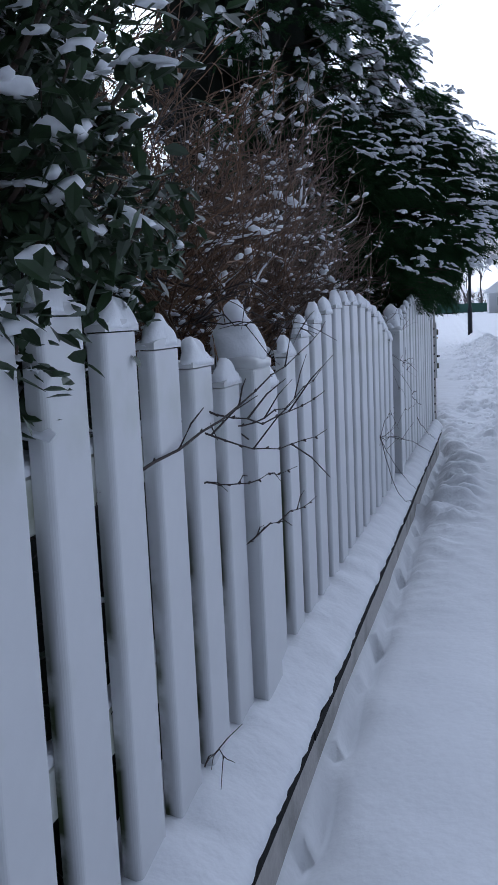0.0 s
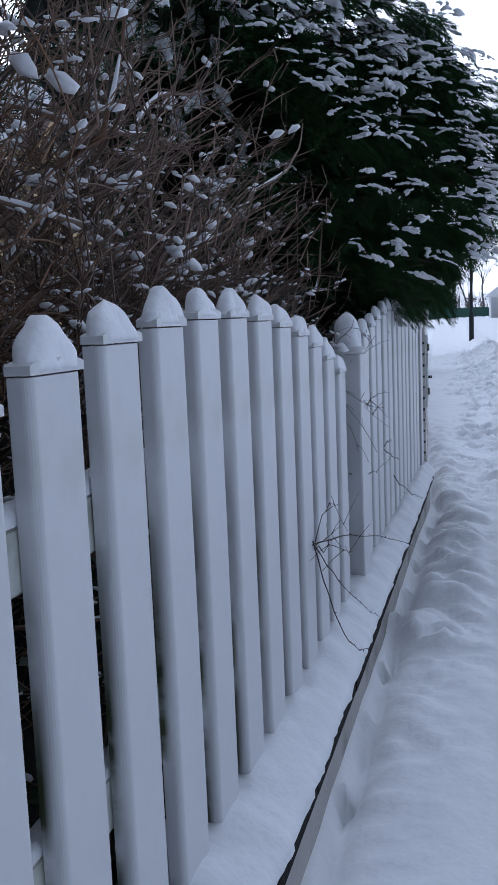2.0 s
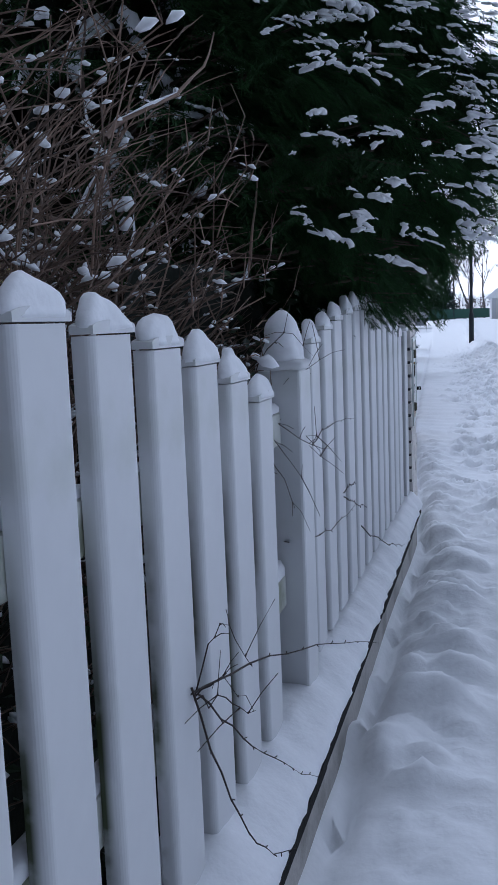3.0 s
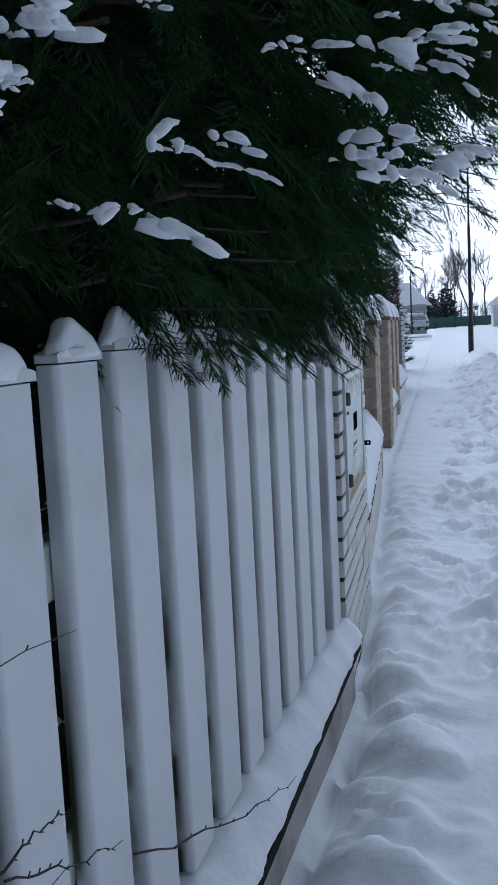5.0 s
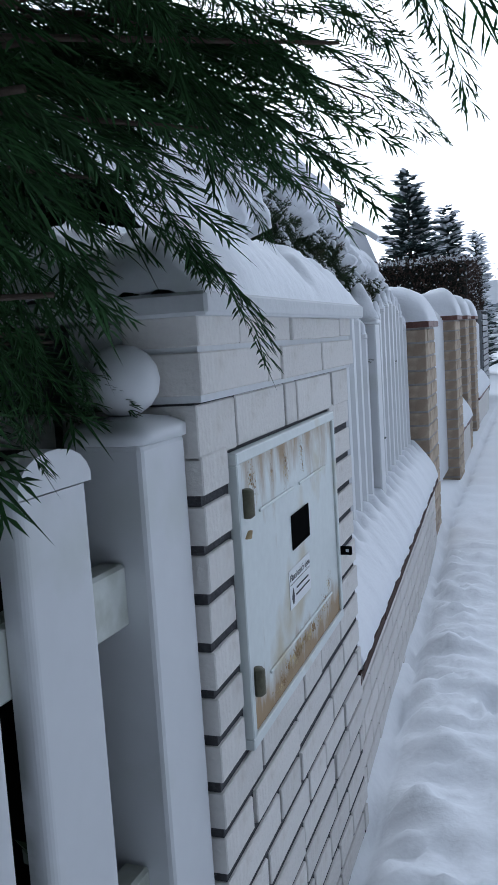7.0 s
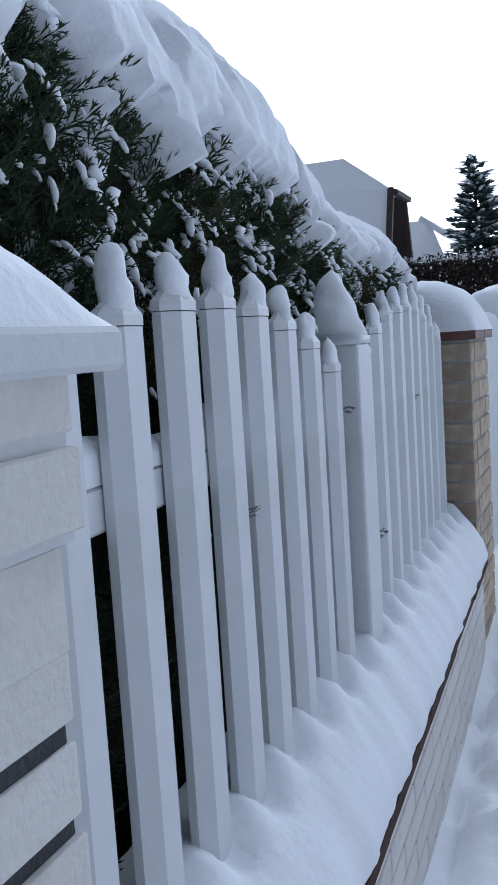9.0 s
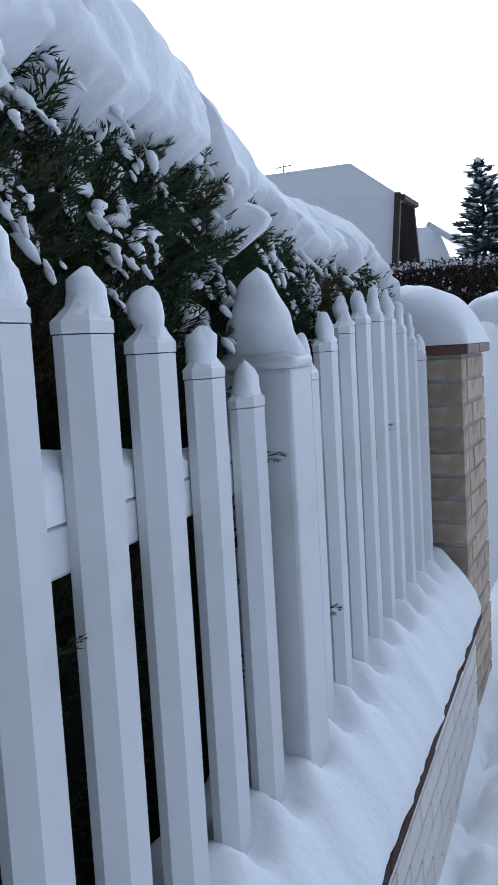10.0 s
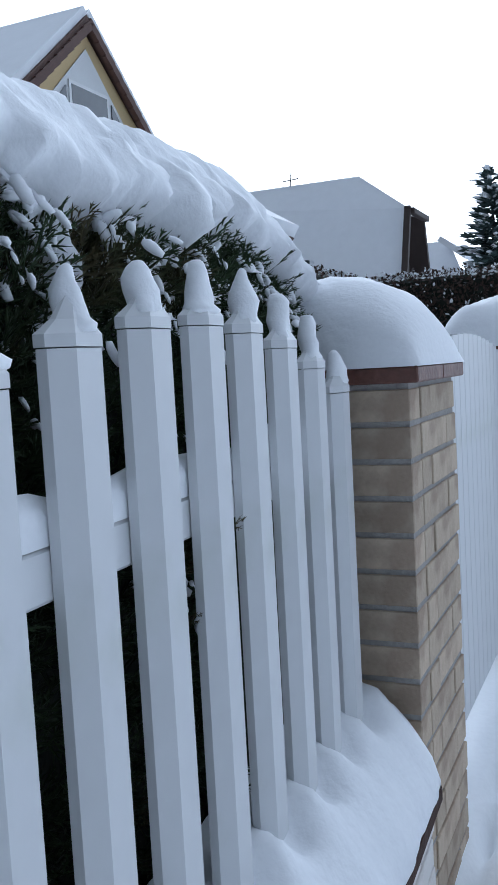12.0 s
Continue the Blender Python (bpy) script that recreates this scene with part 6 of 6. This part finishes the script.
part("roof_snow", slab("roof_snow", [(0.12, -2.55, 5.5), (0.12, 2.55, 5.5), (-5, 2.55, 8.55), (-5, -2.55, 8.55)], 0.62), SNOW, garage)

far_roof = thing("house", "distant house showing only a snowy gable roof", "house", (-9.6, 62, 0))
part("wall", prism("wall", [(-4, -2), (0.9, -2), (0.9, 3), (-4, 3)], 0.5, 5.6), GREY_RENDER, far_roof)
part("roof_slope", slab("roof_slope", [(1.5, -2.6, 6.9), (0.1, -2.6, 7.95), (0.1, 3, 7.95), (1.5, 3, 6.9)][::-1], 0.3), SNOW, far_roof)
part("roof_slope", slab("roof_slope", [(-4, -2.8, 5.2), (1.5, -2.8, 5.2), (0.1, -0.2, 7.95), (-4, -0.2, 7.95)], 0.3), SNOW, far_roof)


def leafy_block(name, label, x0, x1, y0, y1, h, mat, seed, count, snow=0.1):
    """A clipped hedge block: body painted near-black as inner shade, with a skin of small leaves and dusted snow."""
    rng = random.Random(seed)
    root = thing(name, label, "hedge")
    part("inner_foliage", box("inner_foliage", x0 + 0.05, x1 - 0.05, y0 + 0.05, y1 - 0.05, 0, h - 0.06, 0.04), FOLIAGE_SHADE, root)
    lv = np.array([(0, -0.3, 0), (0.5, 0, 0.1), (0, 0.3, 0), (-0.5, 0, 0.1)], dtype=float)
    lf = np.array([(0, 1, 2), (0, 2, 3)])
    mats, sn = [], []
    for k in range(count):
        u = rng.random()
        if u < 0.42:
            p = Vector((rng.uniform(x0, x1), y0, rng.uniform(0.9, h)))
        elif u < 0.75:
            p = Vector((x1, rng.uniform(y0, y1), rng.uniform(0.7, h)))
        else:
            p = Vector((rng.uniform(x0, x1), rng.uniform(y0, y1), h))
        p += Vector((rng.gauss(0, 0.03), rng.gauss(0, 0.03), rng.gauss(0, 0.03)))
        mm = Matrix.Translation(p) @ rotation(rng.uniform(0, 6.3), rng.uniform(-1.2, 1.2), rng.uniform(-1.2, 1.2)) @ Matrix.Scale(rng.uniform(0.04, 0.075), 4)
        (sn if rng.random() < (snow if p.z < h - 0.08 else 0.45) else mats).append((0, mm))
    part("leaves", scatter("leaves", [(lv, lf)], mats), mat, root)
    part("dusted_snow", scatter("dusted_snow", [(lv, lf)], sn), SNOW, root)
    return root


leafy_block("beech_hedge", "clipped brown beech hedge with withered leaves", -3.6, -0.55, 22.3, 25.5, 2.55, HEDGE_BROWN, 4, 16000)
leafy_block("beech_hedge", "taller clipped brown hedge behind the garden", -5.2, -3.7, 21.4, 24.5, 2.75, HEDGE_BROWN, 6, 8000)


def spruce(x, y, h, r, seed, label, gz=0.0):
    rng = random.Random(seed)
    root = thing("spruce_tree", label, "tree", (x, y, gz), 0, "spruces beyond the gardens")
    part("trunk", tubes("trunk", [[(Vector((0, 0, 0)), 0.12), (Vector((0, 0, h * 0.98)), 0.02)]], 7), BARK, root)
    mats, sn = [], []
    v = np.array([(0, -0.10, 0), (0, 0.10, 0), (0.55, -0.17, -0.03), (0.55, 0.17, -0.03), (1, 0, -0.02), (0.5, 0, 0.1), (0.5, 0, -0.14)], dtype=float)
    f = np.array([(0, 2, 5), (0, 5, 1), (1, 5, 3), (2, 4, 5), (3, 5, 4), (0, 6, 2), (1, 3, 6), (2, 6, 4), (3, 4, 6), (0, 1, 6)])
    n = 38 if y < 100 else 22
    for k in range(n):
        t = k / (n - 1)
        z, L = h * (0.06 + 0.93 * t), r * (1 - t) ** 0.85 + 0.10
        for b in range(int(17 - 9 * t)):
            a = rng.uniform(0, math.tau)
            l = L * rng.uniform(0.5, 1.15)
            lift = rng.uniform(0.12, 0.48)
            dz = rng.uniform(-2.2, 2.2) * h / n
            for q in (0.3, 0.55, 0.78, 0.95):
                p = Vector((math.cos(a) * l * q, math.sin(a) * l * q, z + dz - 0.12 * l * q + lift * l * q * q))
                for s in (-1, 0, 1):
                    mm = Matrix.Translation(p) @ rotation(a + s * 0.75, radians(rng.uniform(-5, 22)), 0) @ Matrix.Scale(0.42 * (0.55 + 0.45 * (1 - t)) * r / 1.5, 4)
                    mats.append((0, mm))
                if rng.random() < 0.8:
                    sn.append((0, Matrix.Translation(p + Vector((0, 0, 0.07))) @ rotation(a, 0.1, 0) @ Matrix.Diagonal((0.32, 0.34, 0.24, 1))))
    part("crown", scatter("crown", [(v, f)], mats), SPRUCE, root, "tiered blue-green needle boughs")
    ob = part("bough_snow", scatter("bough_snow", [(v, f)], sn), SNOW, root, "snow dusted on the boughs")
    tagged(ob, kind="stuff")
    return root


spruce(-2.75, 32.0, 5.45, 1.35, 31, "blue-green spruce dusted with snow behind the brown hedge")
spruce(-1.85, 33.5, 4.6, 1.0, 34, "shorter blue-green spruce dusted with snow")
spruce(-1.60, 42.0, 4.75, 0.62, 32, "slim snow-dusted spruce far along the street")
for k, (x, y, h) in enumerate(((1.2, 124, 5.5), (-0.6, 128, 4.6))):
    spruce(x, y, h, 2.0, 40 + k, "grey-green spruce in the distance", 0.9)


def street_lamp(x, y, h, label, gz=0.0):
    root = thing("street_lamp", label, "street lamp", (x, y, gz), 0, "dark street lamps")
    part("base_sleeve", tubes("base_sleeve", [[(Vector((0, 0, -0.3)), 0.11), (Vector((0, 0, 1.42)), 0.11)]], 12), LAMP_PAINT, root)
    part("lower_pole", tubes("lower_pole", [[(Vector((0, 0, 1.4)), 0.072), (Vector((0, 0, h * 0.68)), 0.066)]], 10), LAMP_PAINT, root)
    part("upper_pole", tubes("upper_pole", [[(Vector((0, 0, h * 0.68)), 0.045), (Vector((0, 0, h - 0.12)), 0.04), (Vector((0.12, 0, h)), 0.04)]], 8), LAMP_PAINT, root)
    part("lamp_head", loft("lamp_head", [(0.4, 0, h - 0.02, 0.30, 0.11), (0.4, 0, h + 0.05, 0.33, 0.13), (0.38, 0, h + 0.12, 0.2, 0.08)], 14, 2.6), LAMP_HEAD, root, "grey flat lamp head")
    return root


street_lamp(1.60, 43.0, 7.8, "tall dark street lamp beside the snow bank")
street_lamp(-2.15, 88.0, 7.2, "tall dark street lamp far down the street", 0.9)

bungalow = thing("house", "grey bungalow with a snow-covered hipped roof at the street's end", "house", (-3.6, 112, 0.9))
part("wall", box("wall", -4.2, 2.4, -1.5, 6, -0.5, 2.9, 0.02), GREY_RENDER, bungalow)
part("roof_snow", mesh("roof_snow", [(-4.9, -2.1, 2.9), (3.0, -2.1, 2.9), (3.0, 6.6, 2.9), (-4.9, 6.6, 2.9), (-3.2, 2, 5.6), (0.6, 2, 5.6)], [(0, 1, 5, 4), (1, 2, 5), (2, 3, 4, 5), (3, 0, 4), (3, 2, 1, 0)]), SNOW, bungalow)
for x in (-2.6, -0.4, 1.2):
    w = part("window", box("window", x, x + 0.9, -1.56, -1.49, 0.9, 2.1, 0.01), FRAME, bungalow)
    part("pane", box("pane", x + 0.08, x + 0.82, -1.58, -1.55, 0.98, 2.02, 0), GLASS, w)
part("door", box("door", 0.2, 1.05, -1.57, -1.49, 0, 2.0, 0.01), DARKWOOD, bungalow)


def parked_car(x, y, label, gz, rz):
    root = thing("parked_car", label, "car", (x, y, gz), rz)
    body = [(-2.1, 0.35), (2.1, 0.35), (2.1, 0.8), (1.25, 0.95), (0.75, 1.42), (-1.3, 1.45), (-1.95, 0.95), (-2.1, 0.9)]
    def side(pts, w, name):
        n = len(pts)
        v = [(-w, a, b) for a, b in pts] + [(w, a, b) for a, b in pts]
        return mesh(name, v, [tuple(range(n)), tuple(range(n, 2 * n))[::-1]] + [(k, n + k, n + (k + 1) % n, (k + 1) % n) for k in range(n)])
    part("body", side(body, 0.85, "body"), CAR_PAINT, root)
    part("rear_window", mesh("rear_window", [(-0.7, -1.93, 0.99), (0.7, -1.93, 0.99), (0.6, -1.36, 1.40), (-0.6, -1.36, 1.40)], [(0, 1, 2, 3)]), GLASS, root)
    part("roof_snow", loft("roof_snow", [(0, -0.3, 1.44, 0.8, 1.05), (0, -0.3, 1.56, 0.8, 1.05), (0, -0.3, 1.66, 0.6, 0.85)], 18, 3, 0.05, 3, 2), SNOW, root, "thick snow on the car roof")
    for sx in (-0.8, 0.8):
        for sy in (-1.3, 1.35):
            wheel = part("wheel", loft("wheel", [(0, 0, -0.1, 0.32, 0.32), (0, 0, 0.1, 0.32, 0.32)], 18, 2), TYRE, root, at=(sx, sy, 0.32), ry=math.pi / 2)
            part("rim", loft("rim", [(0, 0, -0.104, 0.19, 0.19), (0, 0, 0.104, 0.19, 0.19)], 14, 2), LAMP_HEAD, wheel)
    for sx in (-0.68, 0.68):
        part("tail_lamp", box("tail_lamp", sx - 0.12, sx + 0.12, -2.13, -2.08, 0.68, 0.86, 0.01), TILE_ROOF, root)
    return root


parked_car(-2.05, 92.0, "pale parked car with snow on its roof", 0.92, 0.3)
parked_car(-4.6, 99.0, "pale parked car half hidden by snow", 0.92, 0.2)

kiosk = thing("kiosk", "small pale hut with a snow-covered roof beyond the open field", "hut", (7.6, 92, 0.9))
part("wall", box("wall", -2.4, 2.4, -1.5, 2, -0.2, 2.0, 0.02), WHITE_RENDER, kiosk)
part("roof_snow", mesh("roof_snow", [(-3, -2, 2.0), (3, -2, 2.0), (3, 2.5, 2.0), (-3, 2.5, 2.0), (-1.2, 0.2, 3.4), (1.2, 0.2, 3.4)], [(0, 1, 5, 4), (1, 2, 5), (2, 3, 4, 5), (3, 0, 4), (3, 2, 1, 0)]), SNOW, kiosk)
part("window", box("window", -1.6, 0.2, -1.56, -1.49, 0.8, 1.6, 0.01), GLASS, kiosk)
sports_fence = thing("mesh_fence", "low green mesh fence across the snowy field", "fence", (0, 104, 0.95))
for k in range(16):
    part("mesh_panel", box("mesh_panel", -2 + k * 2.0, -0.08 + k * 2.0, -0.02, 0.02, 0.15, 1.15, 0), FENCE_GREEN, sports_fence)
    part("fence_stake", box("fence_stake", -2.06 + k * 2.0, -1.99 + k * 2.0, -0.04, 0.04, 0, 1.3, 0), LAMP_PAINT, sports_fence)


def bare_tree(x, y, h, seed, label, gz=0.95):
    rng = random.Random(seed)
    root = thing("bare_tree", label, "tree", (x, y, gz), 0, "bare trees at the street's end")
    paths = []

    def grow(p, d, l, r, depth):
        pts = [p]
        for k in range(4):
            d = (d + Vector((rng.gauss(0, 0.12), rng.gauss(0, 0.12), 0.06))).normalized()
            pts.append(pts[-1] + d * l / 4)
        paths.append([(q, r * (1 - 0.45 * k / 4)) for k, q in enumerate(pts)])
        if depth:
            for b in range(4 if depth > 1 else 5):
                q = pts[rng.randrange(2, 5)]
                nd = (d + Vector((rng.gauss(0, 0.55), rng.gauss(0, 0.55), rng.uniform(-0.1, 0.45)))).normalized()
                grow(q, nd, l * rng.uniform(0.5, 0.72), r * 0.55, depth - 1)
    grow(Vector((0, 0, 0)), Vector((rng.gauss(0, 0.05), 0, 1)), h * 0.42, h * 0.013, 4)
    tp = part("trunk", tubes("trunk", paths[:1], 7), WOOD_FAR, root)
    part("crown", tubes("crown", paths[1:], 3), WOOD_FAR, root, "fine leafless branches")
    return root


for k, (x, y, h) in enumerate(((-3.8, 135, 11), (-1.4, 140, 12.5), (0.6, 132, 12), (2.6, 138, 13.5), (4.6, 133, 12.5), (6.8, 136, 13), (9.0, 140, 12), (11.5, 137, 11), (5.8, 150, 14), (1.6, 152, 13))):
    bare_tree(x, y, h, 60 + k, "tall leafless tree at the far edge of the field")
low_woods = []
rngw = random.Random(77)
for k in range(420):
    b = Vector((rngw.uniform(-10, 34), rngw.uniform(142, 158), 0.9))
    low_woods.append([(b, 0.07), (b + Vector((rngw.gauss(0, 0.3), 0, rngw.uniform(2, 5))), 0.02)])
    for c in range(4):
        s = b + Vector((0, 0, rngw.uniform(0.8, 3)))
        low_woods.append([(s, 0.04), (s + Vector((rngw.gauss(0, 0.9), 0, rngw.uniform(0.6, 1.8))), 0.012)])
tagged(part("distant_thicket", tubes("distant_thicket", low_woods, 3), WOOD_FAR), "grey leafless thicket across the far field", "thicket", kind="stuff")
